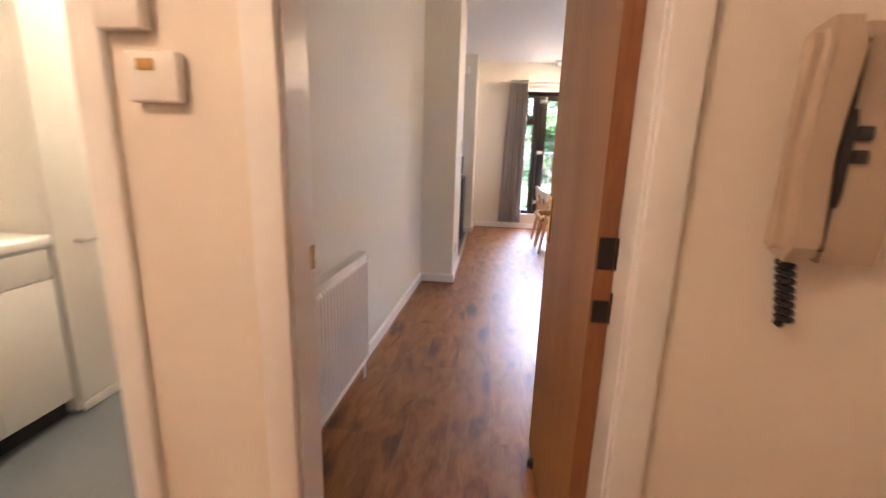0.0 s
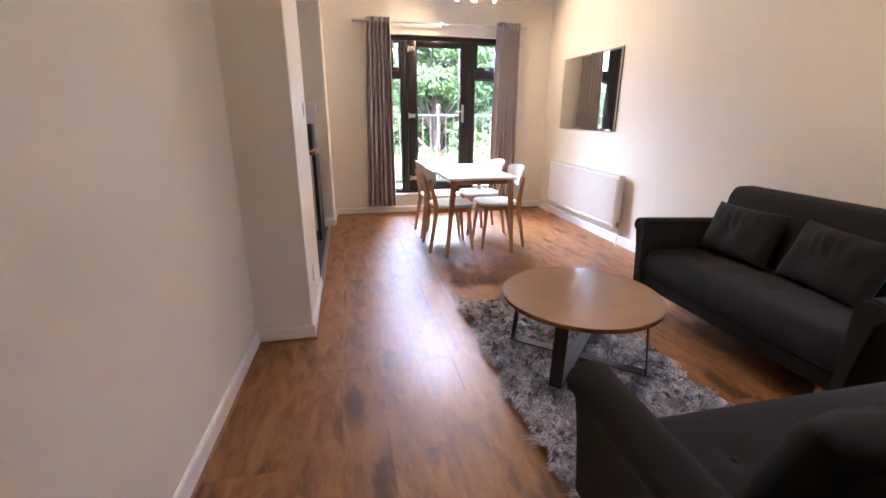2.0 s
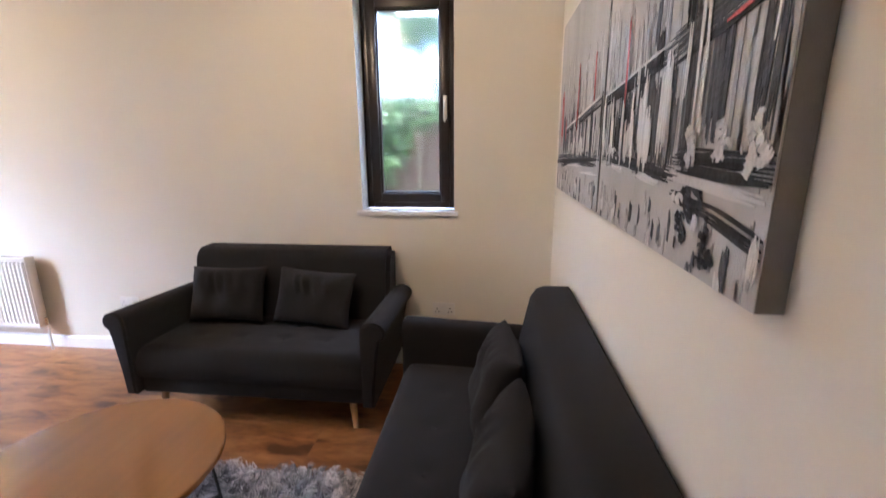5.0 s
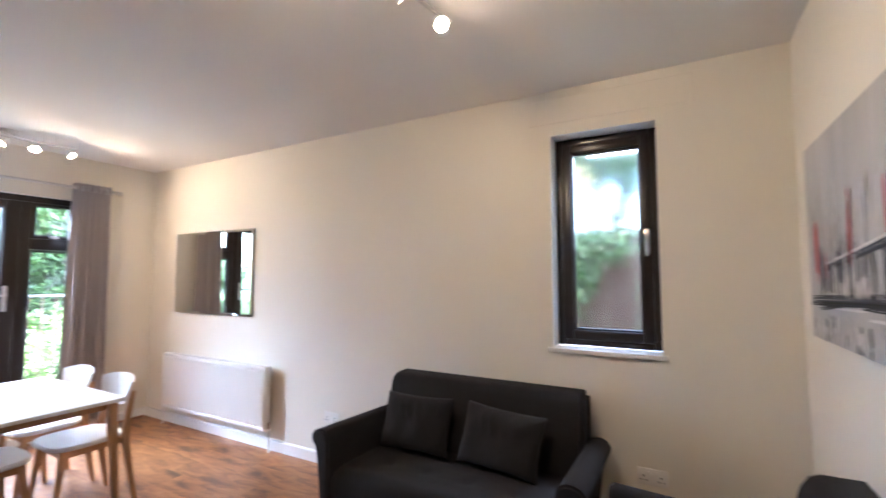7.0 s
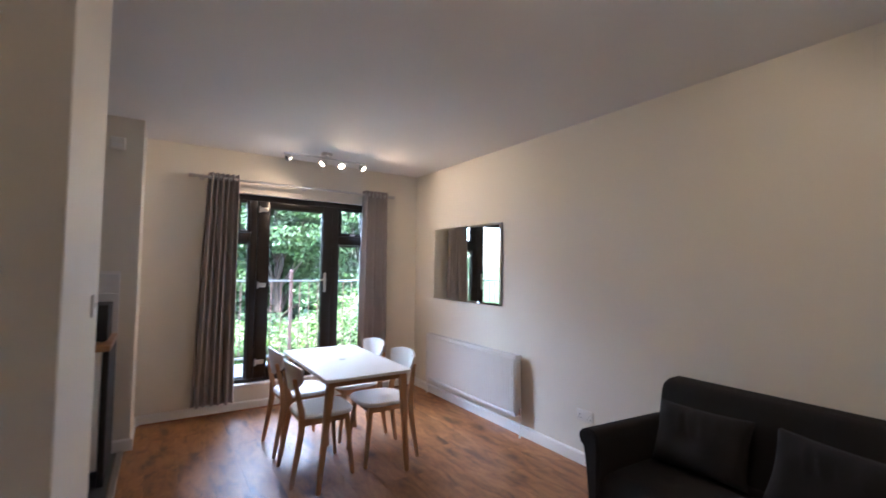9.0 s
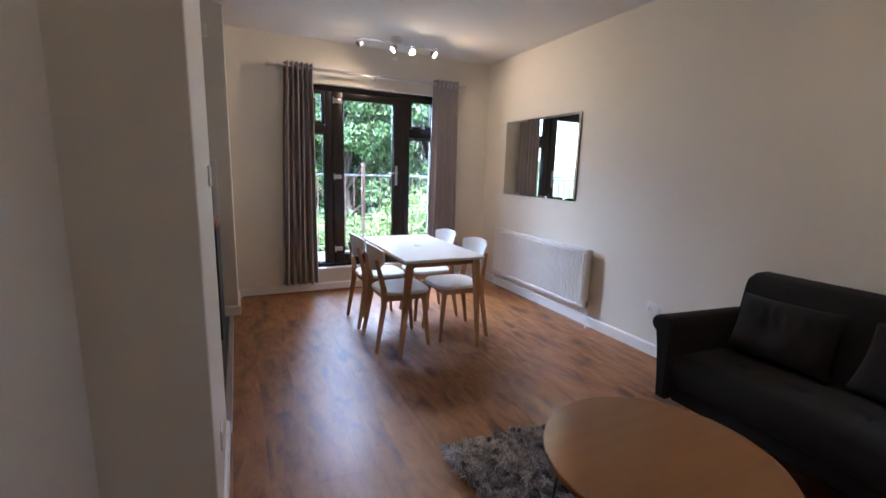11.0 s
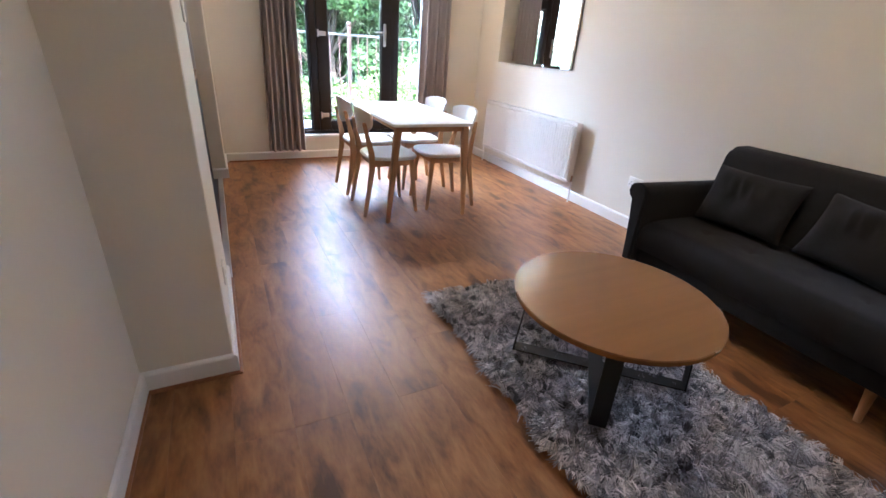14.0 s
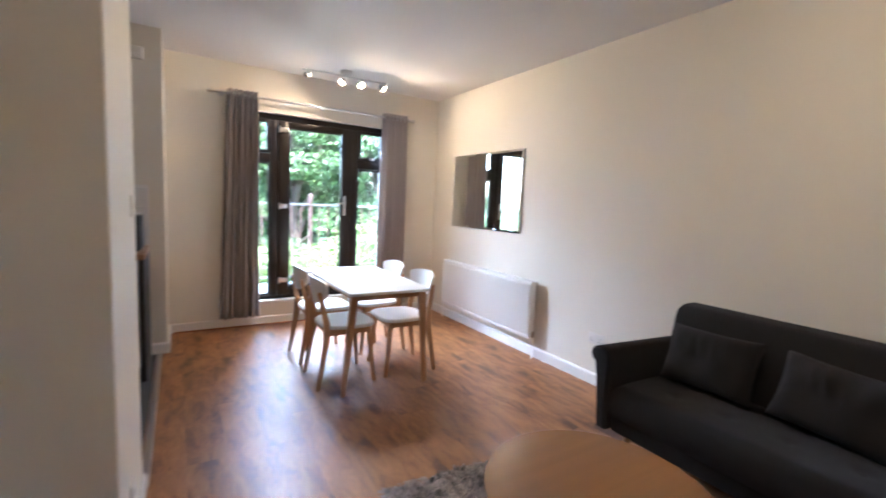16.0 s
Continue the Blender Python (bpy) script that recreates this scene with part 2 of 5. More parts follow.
M_FENCE = mat("fence_board", (0.05, 0.024, 0.017), 0.85, spread=0.3, grain=25, stretch=(1, 1, 0.1), per_object=0.25, stain=0.2, bump=0.4, bump_scale=60)
M_BRICK = mat("outer_brickwork", (0.3, 0.17, 0.12), 0.9, spread=0.2, grain=20, stain=0.2, bump=0.5, bump_scale=50)
M_CANVAS = mat("painted_canvas_ground", (0.44, 0.435, 0.425), 0.6, spread=0.22, grain=9, stretch=(1, 1, 0.16), stain=0.35, stain_scale=3.5, bump=0.4, bump_scale=500)
M_CEDGE = mat("grey_canvas_edge", (0.2, 0.19, 0.185), 0.8, spread=0.15, grain=30, bump=0.4, bump_scale=500)
M_PBLK = mat("black_oil_paint", (0.034, 0.035, 0.039), 0.75, spec=0.25, per_island=0.5, spread=0.5, grain=30, stain=0.5, stain_scale=6, bump=0.6, bump_scale=90)
M_PGRY = mat("slate_oil_paint", (0.085, 0.09, 0.1), 0.7, spec=0.25, spread=0.4, grain=30, stain=0.5, stain_scale=6, bump=0.6, bump_scale=90, per_island=0.4)
M_PLGT = mat("pale_grey_oil_paint", (0.4, 0.395, 0.39), 0.45, spread=0.2, grain=30, stain=0.3, stain_scale=8, bump=0.6, bump_scale=90, per_island=0.35)
M_PWHT = mat("white_oil_paint", (0.62, 0.61, 0.59), 0.45, per_island=0.14, spread=0.12, grain=30, stain=0.15, stain_scale=6, bump=0.6, bump_scale=90)
M_PRED = mat("red_oil_paint", (0.4, 0.035, 0.03), 0.4, per_island=0.4, spread=0.3, grain=30, stain=0.35, stain_scale=8, bump=0.6, bump_scale=90)
M_WORKTOP = wood("oak_worktop", ((0.25, 0.12, 0.05), (0.36, 0.18, 0.08), (0.45, 0.25, 0.12)), "x", knots=False, rough=0.3)

# ---- mesh helpers ----


def box(bm, x0, x1, y0, y1, z0, z1, bevel=0.0, seg=2, m=None):
    r = bmesh.ops.create_cube(bm, size=1)
    vs = r["verts"]
    for v in vs:
        v.co = Vector((x0 if v.co.x < 0 else x1, y0 if v.co.y < 0 else y1, z0 if v.co.z < 0 else z1))
        if m:
            v.co = m @ v.co
    if bevel:
        es = list({e for v in vs for e in v.link_edges})
        bmesh.ops.bevel(bm, geom=es, offset=bevel, segments=seg, affect="EDGES", profile=0.5)
    return bm


def tube(bm, a, b, r0, r1=None, seg=12, caps=True):
    """A tapered round bar from a to b."""
    a, b = Vector(a), Vector(b)
    r1 = r0 if r1 is None else r1
    m = Matrix.Translation((a + b) / 2) @ (b - a).to_track_quat("Z", "Y").to_matrix().to_4x4()
    bmesh.ops.create_cone(bm, cap_ends=caps, segments=seg, radius1=r0, radius2=r1, depth=(b - a).length, matrix=m)
    return bm


def bar(bm, a, b, w0, w1=None, bevel=0.004):
    """A tapered square bar from a to b; w: (width, depth)."""
    a, b = Vector(a), Vector(b)
    w1 = w1 or w0
    vs = []
    for p, w in ((a, w0), (b, w1)):
        for sx, sy in ((-1, -1), (1, -1), (1, 1), (-1, 1)):
            vs.append(bm.verts.new(p + Vector((sx * w[0] / 2, sy * w[1] / 2, 0))))
    fs = [bm.faces.new(vs[3::-1]), bm.faces.new(vs[4:])]
    for i in range(4):
        fs.append(bm.faces.new((vs[i], vs[(i + 1) % 4], vs[4 + (i + 1) % 4], vs[4 + i])))
    bmesh.ops.recalc_face_normals(bm, faces=fs)
    if bevel:
        bmesh.ops.bevel(bm, geom=list({e for f in fs for e in f.edges}), offset=bevel, segments=2, affect="EDGES")
    return bm


def prism(bm, outline, axis, lo, hi, bevel=0.0, seg=3):
    """Extrudes a closed outline of (u, v) along an axis from lo to hi: x: (y, z); y: (x, z); z: (x, y)."""
    def at(u, v, w):
        return {"x": (w, u, v), "y": (u, w, v), "z": (u, v, w)}[axis]
    a = [bm.verts.new(at(u, v, lo)) for u, v in outline]
    b = [bm.verts.new(at(u, v, hi)) for u, v in outline]
    n = len(outline)
    caps = [bm.faces.new(a), bm.faces.new(b)]
    fs = caps + [bm.faces.new((a[i], a[(i + 1) % n], b[(i + 1) % n], b[i])) for i in range(n)]
    bmesh.ops.recalc_face_normals(bm, faces=fs)
    if bevel:
        es = list({e for f in caps for e in f.edges})
        bmesh.ops.bevel(bm, geom=es, offset=bevel, segments=seg, affect="EDGES")
    return bm


def mesh(name, bm, material, smooth=30):
    me = bpy.data.meshes.new(name)
    bmesh.ops.recalc_face_normals(bm, faces=bm.faces[:])
    bm.to_mesh(me)
    bm.free()
    me.materials.append(material)
    if smooth:
        me.polygons.foreach_set("use_smooth", [True] * len(me.polygons))
        me.set_sharp_from_angle(angle=radians(smooth))
    return me


def part(name, bm, material, parent=None, label="", smooth=35):
    ob = new(name, mesh(name, bm, material, smooth))
    if parent:
        ob.parent = parent
    if label:
        ob["label"] = label
    return ob


def thing(name, label, category, group="", m=None, kind=""):
    ob = new(name)
    ob.empty_display_size = 0.1
    if m:
        ob.matrix_basis = m
    return tagged(ob, label, category, group, kind)


def structure(name, bm, material, label, category="structure", smooth=0):
    return tagged(part(name, bm, material, None, "", smooth), label, category, "", "structure")


def BM():
    return bmesh.new()


def rounded_rect(x0, x1, y0, y1, r, n=5):
    pts = []
    for cx, cy, a0 in ((x1 - r, y1 - r, 0), (x0 + r, y1 - r, 90), (x0 + r, y0 + r, 180), (x1 - r, y0 + r, 270)):
        for k in range(n + 1):
            a = radians(a0 + 90 * k / n)
            pts.append((cx + r * math.cos(a), cy + r * math.sin(a)))
    return pts


# ---- structure ----
H = 2.62
WX, FY, NY, DY = 2.935, 3.316, -2.25, -3.09      # window-side wall, far wall, picture wall, hall wall (hall face)
# far wall with the patio opening
OX0, OX1, OZ0, OZ1 = 0.80, 2.29, 0.25, 2.20
bm = BM()
box(bm, -2.3, OX0, FY, FY + 0.3, -0.6, H + 0.2)
box(bm, OX1, WX + 0.3, FY, FY + 0.3, -0.6, H + 0.2)
box(bm, OX0, OX1, FY, FY + 0.3, -0.6, OZ0)
box(bm, OX0, OX1, FY, FY + 0.3, OZ1, H + 0.2)
structure("wall_north", bm, M_WALL, "cream painted wall round the patio door", "wall")
# window-side wall with the small window
VY0, VY1, VZ0, VZ1 = -1.648, -1.058, 1.03, 2.338
bm = BM()
box(bm, WX, WX + 0.28, NY - 0.15, VY0, -0.6, H + 0.2)
box(bm, WX, WX + 0.28, VY1, FY, -0.6, H + 0.2)
box(bm, WX, WX + 0.28, VY0, VY1, -0.6, VZ0)
box(bm, WX, WX + 0.28, VY0, VY1, VZ1, H + 0.2)
structure("wall_east", bm, M_WALL, "long cream painted wall with a small window", "wall")
bm = BM()
box(bm, 0.628, WX, NY - 0.12, NY, -0.02, H + 0.05)
box(bm, 0.628, 0.76, DY + 0.1, NY - 0.12, -0.02, H + 0.05)
structure("wall_south", bm, M_WALL, "cream painted wall behind the sofa", "wall")
# side wall by the entrance, slanted to fit the camera's view
bm = BM()
prism(bm, [(-0.432, DY + 0.1), (-0.31, 0.0), (-0.56, 0.0), (-0.56, DY + 0.1)], "z", -0.02, H + 0.05)
structure("wall_west", bm, M_WALL, "cream painted side wall by the entrance", "wall")
bm = BM()
box(bm, -2.2, 0.0, 0.0, 0.80, -0.02, H + 0.05, 0.004, 1)
structure("wall_pier", bm, M_WALL, "cream wall end jutting out before the kitchen", "wall")
bm = BM()
box(bm, -2.2, 0.065, 2.745, FY - 0.002, -0.02, H + 0.05, 0.004, 1)
structure("wall_kitchen_end", bm, M_WALL, "short white wall between kitchen and patio wall", "wall")
bm = BM()
box(bm, -2.3, -2.2, 0.0, FY, -0.02, H + 0.05)
structure("wall_kitchen_back", bm, M_WALL, "plain white kitchen wall", "wall")
# hall
OXL, OXR, DH = -0.125, 0.602, 2.03
bm = BM()
box(bm, -0.53, OXL - 0.03, DY, DY + 0.1, -0.02, H + 0.05)
box(bm, OXR + 0.03, 1.9, DY, DY + 0.1, -0.02, H + 0.05)
box(bm, OXL - 0.03, OXR + 0.03, DY, DY + 0.1, DH + 0.03, H + 0.05)
box(bm, -1.29, -0.53, DY, DY + 0.1, DH + 0.03, H + 0.05)
box(bm, -2.3, -1.29, DY, DY + 0.1, -0.02, H + 0.05)
structure("wall_hall", bm, M_HALL, "warm cream hall wall with two doorways", "wall")
bm = BM()
box(bm, 1.9, 2.0, -5.2, DY + 0.1, -0.02, H + 0.05)
box(bm, -2.3, -2.2, -5.2, DY, -0.02, H + 0.05)
box(bm, -2.3, 2.0, -5.3, -5.2, -0.02, H + 0.05)
structure("wall_hall_ends", bm, M_HALL, "plain cream walls closing the hall", "wall")
bm = BM()
box(bm, -2.3, -2.2, DY + 0.1, 0.0, -0.02, H + 0.05)
structure("wall_bathroom", bm, M_HALL, "plain white bathroom wall", "wall")
bm = BM()
box(bm, -2.3, WX + 0.28, -5.3, FY + 0.3, H, H + 0.2)
structure("ceiling", bm, M_CEIL, "plain white painted ceiling", "ceiling")
# floors
bm = BM()
box(bm, -0.6, WX, -5.2, FY, -0.1, -0.012)
floor = structure("floor", bm, M_GAP, "honey-brown oak laminate floor with dark knots", "floor")
bm = BM()
box(bm, -2.2, 0.0, 0.80, 2.745, -0.1, -0.004)
structure("floor_kitchen", bm, M_KFLOOR, "dark slate-grey kitchen vinyl floor", "floor")
bm = BM()
box(bm, -2.2, -0.6, -5.2, 0.0, -0.1, -0.002)
structure("floor_bathroom", bm, M_BFLOOR, "blue-grey bathroom vinyl floor", "floor")
bm = BM()
prism(bm, [(-0.02, -0.004), (0.025, -0.004), (0.018, 0.006), (-0.012, 0.006)], "y", 0.80, 2.745)
structure("trim_threshold", bm, M_STEEL, "silver metal threshold strip at the kitchen", "trim")


# skirting boards, a moulded profile along each wall
def skirting(name, a, b, label="white gloss skirting board"):
    a, b = Vector((*a, 0)), Vector((*b, 0))
    d = (b - a).normalized()
    n = Vector((-d.y, d.x, 0))
    bm = BM()
    prof = [(0.0, 0.0), (0.015, 0.0), (0.015, 0.078), (0.011, 0.086), (0.004, 0.09), (0.0, 0.09)]
    va = [bm.verts.new(a + n * u + Vector((0, 0, v))) for u, v in prof]
    vb = [bm.verts.new(b + n * u + Vector((0, 0, v))) for u, v in prof]
    bm.faces.new(va), bm.faces.new(vb)
    for i in range(len(prof)):
        j = (i + 1) % len(prof)
        bm.faces.new((va[i], va[j], vb[j], vb[i]))
    return structure(name, bm, M_TRIM, label, "skirting board")


skirting("baseboard_north", (WX, FY), (0.08, FY))
skirting("baseboard_east", (WX, NY), (WX, FY - 0.016))
skirting("baseboard_south", (0.632, NY), (WX - 0.016, NY))
skirting("baseboard_west", (-0.31, -0.016), (-0.43, DY + 0.16))
skirting("baseboard_pier", (0.0, 0.0), (-0.31, 0.0))
skirting("baseboard_pier_side", (0.0, 0.78), (0.0, -0.015))
skirting("baseboard_end", (0.065, 2.745), (-0.05, 2.745))
skirting("baseboard_end_side", (0.065, FY - 0.016), (0.065, 2.73))


def skirting_strip(name, a, b):
    """A slim dark brown strip along the joint between boards and skirting."""
    a, b = Vector((*a, 0)), Vector((*b, 0))
    d = (b - a).normalized()
    n = Vector((-d.y, d.x, 0))
    bm = BM()
    prof = [(0.0152, 0.0003), (0.027, 0.0003), (0.026, 0.006), (0.021, 0.011), (0.0152, 0.012)]
    va = [bm.verts.new(a + n * u + Vector((0, 0, v))) for u, v in prof]
    vb = [bm.verts.new(b + n * u + Vector((0, 0, v))) for u, v in prof]
    bm.faces.new(va), bm.faces.new(vb)
    for i in range(len(prof)):
        j = (i + 1) % len(prof)
        bm.faces.new((va[i], va[j], vb[j], vb[i]))
    return structure(name, bm, M_DOOREDGE, "slim dark brown strip along the skirting foot", "trim")


skirting_strip("trim_bead_north", (WX - 0.03, FY), (0.1, FY))
skirting_strip("trim_bead_west", (-0.315, -0.03), (-0.43, DY + 0.16))
skirting_strip("trim_bead_pier", (0.02, 0.0), (-0.295, 0.0))
skirting_strip("trim_bead_pier_side", (0.0, 0.78), (0.0, -0.027))

# ---- doors and windows ----


def casing(name, x0, x1, top, y, side, label):
    """Moulded architrave round a doorway on a wall face; side -1 faces the hall."""
    t = thing(name, label, "door frame", "", None, "structure")
    for nm, a in (("jamb", (x0 - 0.075, x0, 0.0, top + 0.075)), ("jamb", (x1, x1 + 0.075, 0.0, top + 0.075)), ("head", (x0, x1, top, top + 0.075))):
        bm = BM()
        box(bm, a[0], a[1], min(y, y + side * 0.02), max(y, y + side * 0.02), a[2], a[3], 0.006, 3)
        part(nm, bm, M_TRIM, t)
    return t


casing("trim_hall_door", OXL, OXR, DH, DY, -1, "white gloss architrave round the living room doorway")
casing("trim_bath_door", -1.27, -0.57, DH, DY, -1, "white gloss architrave round the bathroom doorway")
lining = thing("trim_door_lining", "white gloss door lining with rebate", "door frame", "", None, "structure")
for nm, a in (("jamb", (OXL - 0.029, OXL + 0.004, 0.0, DH + 0.029)), ("jamb", (OXR - 0.004, OXR + 0.029, 0.0, DH + 0.029)), ("head", (OXL + 0.004, OXR - 0.004, DH, DH + 0.029))):
    bm = BM()
    box(bm, a[0], a[1], DY + 0.001, DY + 0.125, a[2], a[3], 0.003, 1)
    part(nm, bm, M_TRIM, lining)
bm = BM()
box(bm, OXL + 0.004, OXL + 0.008, DY + 0.095, DY + 0.115, 0.95, 1.01, 0.001, 1)
part("strike_plate", bm, M_BRASS, lining, "brass strike plate")

# flush veneered door, standing open into the room
LEAF = 0.70
door = thing("door_1", "open flush door in honey-coloured wood veneer", "door", "", pose(0.596, DY + 0.105, 0, 0, 0, 1.2), "structure")
bm = BM()
box(bm, -0.044, 0.0, 0.004, LEAF - 0.004, 0.008, DH - 0.004, 0.0015, 1)
leaf = part("leaf", bm, M_DOOR, door)
for y0, y1 in ((0.0, 0.0038), (LEAF - 0.0038, LEAF)):
    bm = BM()
    box(bm, -0.044, 0.0, y0, y1, 0.008, DH - 0.004)
    part("edge_lipping", bm, M_DOOREDGE, leaf, "dark hardwood lipping")


def lever_set(parent, x, side, y, z, toward):
    """Back plate, keyhole, neck and a curved lever."""
    bm = BM()
    box(bm, min(x, x + side * 0.008), max(x, x + side * 0.008), y - 0.021, y + 0.021, z - 0.11, z + 0.06, 0.003, 2)
    plate = part("back_plate", bm, M_BRASS, parent, "worn brass back plate")
    for dz in (-0.095, 0.045):
        bm = BM()
        tube(bm, (x + side * 0.0075, y, z + dz), (x + side * 0.0105, y, z + dz), 0.005, 0.004, 10)
        part("screw", bm, M_BRASS, plate)
    bm = BM()
    pts = [(0.008, 0, 0), (0.045, 0, 0), (0.056, 0.02, 0.001), (0.058, 0.06, 0.0), (0.056, 0.1, -0.004), (0.05, 0.122, -0.008)]
    rad = [0.011, 0.0095, 0.0095, 0.009, 0.0085, 0.007]
    for i in range(len(pts) - 1):
        p, q = pts[i], pts[i + 1]
        tube(bm, (x + side * p[0], y + toward * p[1], z + p[2]), (x + side * q[0], y + toward * q[1], z + q[2]), rad[i], rad[i + 1], 12)
        bmesh.ops.create_uvsphere(bm, u_segments=10, v_segments=8, radius=rad[i + 1] * 0.99, matrix=Matrix.Translation((x + side * q[0], y + toward * q[1], z + q[2])))
    part("lever", bm, M_BRASS, parent, "curved brass lever handle")


lever_set(door, -0.044, -1, LEAF - 0.06, 1.03, -1)
for z0 in (0.2, 0.86, 0.99, 1.75):
    bm = BM()
    box(bm, -0.04, -0.004, -0.0035, -0.0002, z0, z0 + (0.075 if z0 > 0.9 else 0.055), 0.001, 1)
    h = part("hinge", bm, M_FRAME, door, "dark steel hinge")
    bm = BM()
    tube(bm, (0.003, -0.005, z0), (0.003, -0.005, z0 + 0.075), 0.005, 0.005, 10)
    part("pin", bm, M_FRAME, h)
bm = BM()
tube(bm, (-0.2, 0.0, 0.0), (-0.2, 0.0, 0.028), 0.018, 0.014, 14)
st = tagged(part("door_stop", bm, M_PHONED, None), "small dark rubber door stop on the floor", "door stop")
st.matrix_basis = pose(0.735, -2.42, 0)

# bathroom door, open inwards
bd = thing("door_2", "open white panelled bathroom door", "door", "", pose(-0.605, DY + 0.1, 0, 0, 0, 8), "structure")
bm = BM()
box(bm, -0.038, 0.0, 0.0, 0.66, 0.01, DH, 0.002, 1)
part("leaf", bm, M_TRIM, bd)
for z0, z1 in ((0.12, 0.84), (1.06, 1.9)):
    for y0, y1 in ((0.08, 0.3), (0.36, 0.58)):
        bm = BM()
        box(bm, -0.044, -0.036, y0, y1, z0, z1, 0.004, 2)
        part("panel", bm, M_TRIM, bd)
lever_set(bd, -0.038, -1, 0.59, 0.98, -1)


# patio door and side lights in dark frames
def sash(parent, name, x0, x1, z0, z1, y, w, depth, pane=True, wl=None, wr=None, wb=None, bead=0.012):
    """A dark framed light: four bevelled members, glazing bead and a pane."""
    wl, wr, wb = wl or w, wr or w, wb or w
    f = None
    for a in ((x0, x0 + wl, z0, z1), (x1 - wr, x1, z0, z1), (x0 + wl, x1 - wr, z0, z0 + wb), (x0 + wl, x1 - wr, z1 - w, z1)):
        bm = BM()
        box(bm, a[0], a[1], y, y + depth, a[2], a[3], 0.005, 2)
        part(name, bm, M_FRAME, parent)
    gx0, gx1, gz0, gz1 = x0 + wl, x1 - wr, z0 + wb, z1 - w
    for a in ((gx0, gx0 + bead, gz0, gz1), (gx1 - bead, gx1, gz0, gz1), (gx0 + bead, gx1 - bead, gz0, gz0 + bead), (gx0 + bead, gx1 - bead, gz1 - bead, gz1)):
        bm = BM()
        box(bm, a[0], a[1], y + 0.012, y + depth - 0.012, a[2], a[3], 0.004, 1)
        part("glazing_bead", bm, M_FRAME, parent)
    bm = BM()
    box(bm, gx0 + 0.002, gx1 - 0.002, y + depth / 2 - 0.003, y + depth / 2 + 0.003, gz0 + 0.002, gz1 - 0.002)
    g = part("pane", bm, M_GLASS, parent, "clear window glass", 0)
    g.visible_shadow = False
    return g


PY = 3.40
patio = thing("window_1", "dark brown patio door with side lights, closed", "patio door", "", None, "structure")
for a in ((OX0, OX0 + 0.05, OZ0, OZ1), (OX1 - 0.05, OX1, OZ0, OZ1), (OX0 + 0.05, OX1 - 0.05, OZ0, OZ0 + 0.04), (OX0 + 0.05, OX1 - 0.05, OZ1 - 0.055, OZ1),
          (0.985, 1.055, OZ0 + 0.04, OZ1 - 0.055), (1.86, 1.935, OZ0 + 0.04, OZ1 - 0.055), (OX0 + 0.05, 0.985, 1.71, 1.80), (1.935, OX1 - 0.05, 1.715, 1.815)):
    bm = BM()
    box(bm, a[0], a[1], PY - 0.01, PY + 0.07, a[2], a[3], 0.005, 2)
    part("window_frame", bm, M_FRAME, patio)
sash(patio, "door_stile", 1.057, 1.858, OZ0 + 0.042, OZ1 - 0.057, PY - 0.022, 0.065, 0.062, wl=0.115, wr=0.11, wb=0.10)
for x0, x1 in ((OX0 + 0.05, 0.985), (1.935, OX1 - 0.05)):
    sash(patio, "side_light_frame", x0, x1, OZ0 + 0.04, 1.712, PY + 0.002, 0.012, 0.05, bead=0.01)
    sash(patio, "vent_sash", x0 + 0.001, x1 - 0.001, 1.802 if x0 < 1 else 1.816, OZ1 - 0.056, PY - 0.016, 0.03, 0.05, bead=0.008)
for z in (0.455, 1.255, 2.05):
    bm = BM()
    box(bm, 1.062, 1.15, PY - 0.042, PY - 0.0215, z - 0.022, z + 0.022, 0.004, 2)
    h = part("hinge", bm, M_STEEL, patio, "silver flag hinge")
    bm = BM()
    tube(bm, (1.068, PY - 0.045, z - 0.035), (1.068, PY - 0.045, z + 0.035), 0.009, 0.009, 12)
    part("barrel", bm, M_STEEL, h)
bm = BM()
box(bm, 1.765, 1.795, PY - 0.034, PY - 0.0215, 1.17, 1.39, 0.005, 2)
pl = part("handle_plate", bm, M_STEEL, patio, "silver handle plate")
bm = BM()
tube(bm, (1.78, PY - 0.03, 1.31), (1.78, PY - 0.075, 1.31), 0.009, 0.009, 12)
tube(bm, (1.78, PY - 0.072, 1.31), (1.67, PY - 0.07, 1.305), 0.009, 0.007, 12)
part("lever", bm, M_STEEL, patio, "silver lever handle")
bm = BM()
box(bm, 2.07, 2.13, PY - 0.03, PY - 0.016, 1.822, 1.846, 0.003, 1)
part("vent_catch", bm, M_STEEL, patio, "small silver vent catch")
bm = BM()
box(bm, OX0 + 0.001, OX1 - 0.001, FY - 0.012, PY - 0.008, OZ0 - 0.025, OZ0 + 0.004, 0.006, 3)
structure("sill_patio", bm, M_TRIM, "white gloss sill under the patio door", "window sill")

# small side window with obscured glass
swin = thing("window_2", "small dark brown window with obscured glass", "window", "", None, "structure")
FX = WX + 0.13


def xframe(name, y0, y1, z0, z1, w, x0, x1, parent):
    for a in ((y0, y0 + w, z0, z1), (y1 - w, y1, z0, z1), (y0 + w, y1 - w, z0, z0 + w), (y0 + w, y1 - w, z1 - w, z1)):
        bm = BM()
        box(bm, x0, x1, a[0], a[1], a[2], a[3], 0.006, 2)
        part(name, bm, M_FRAME, parent)


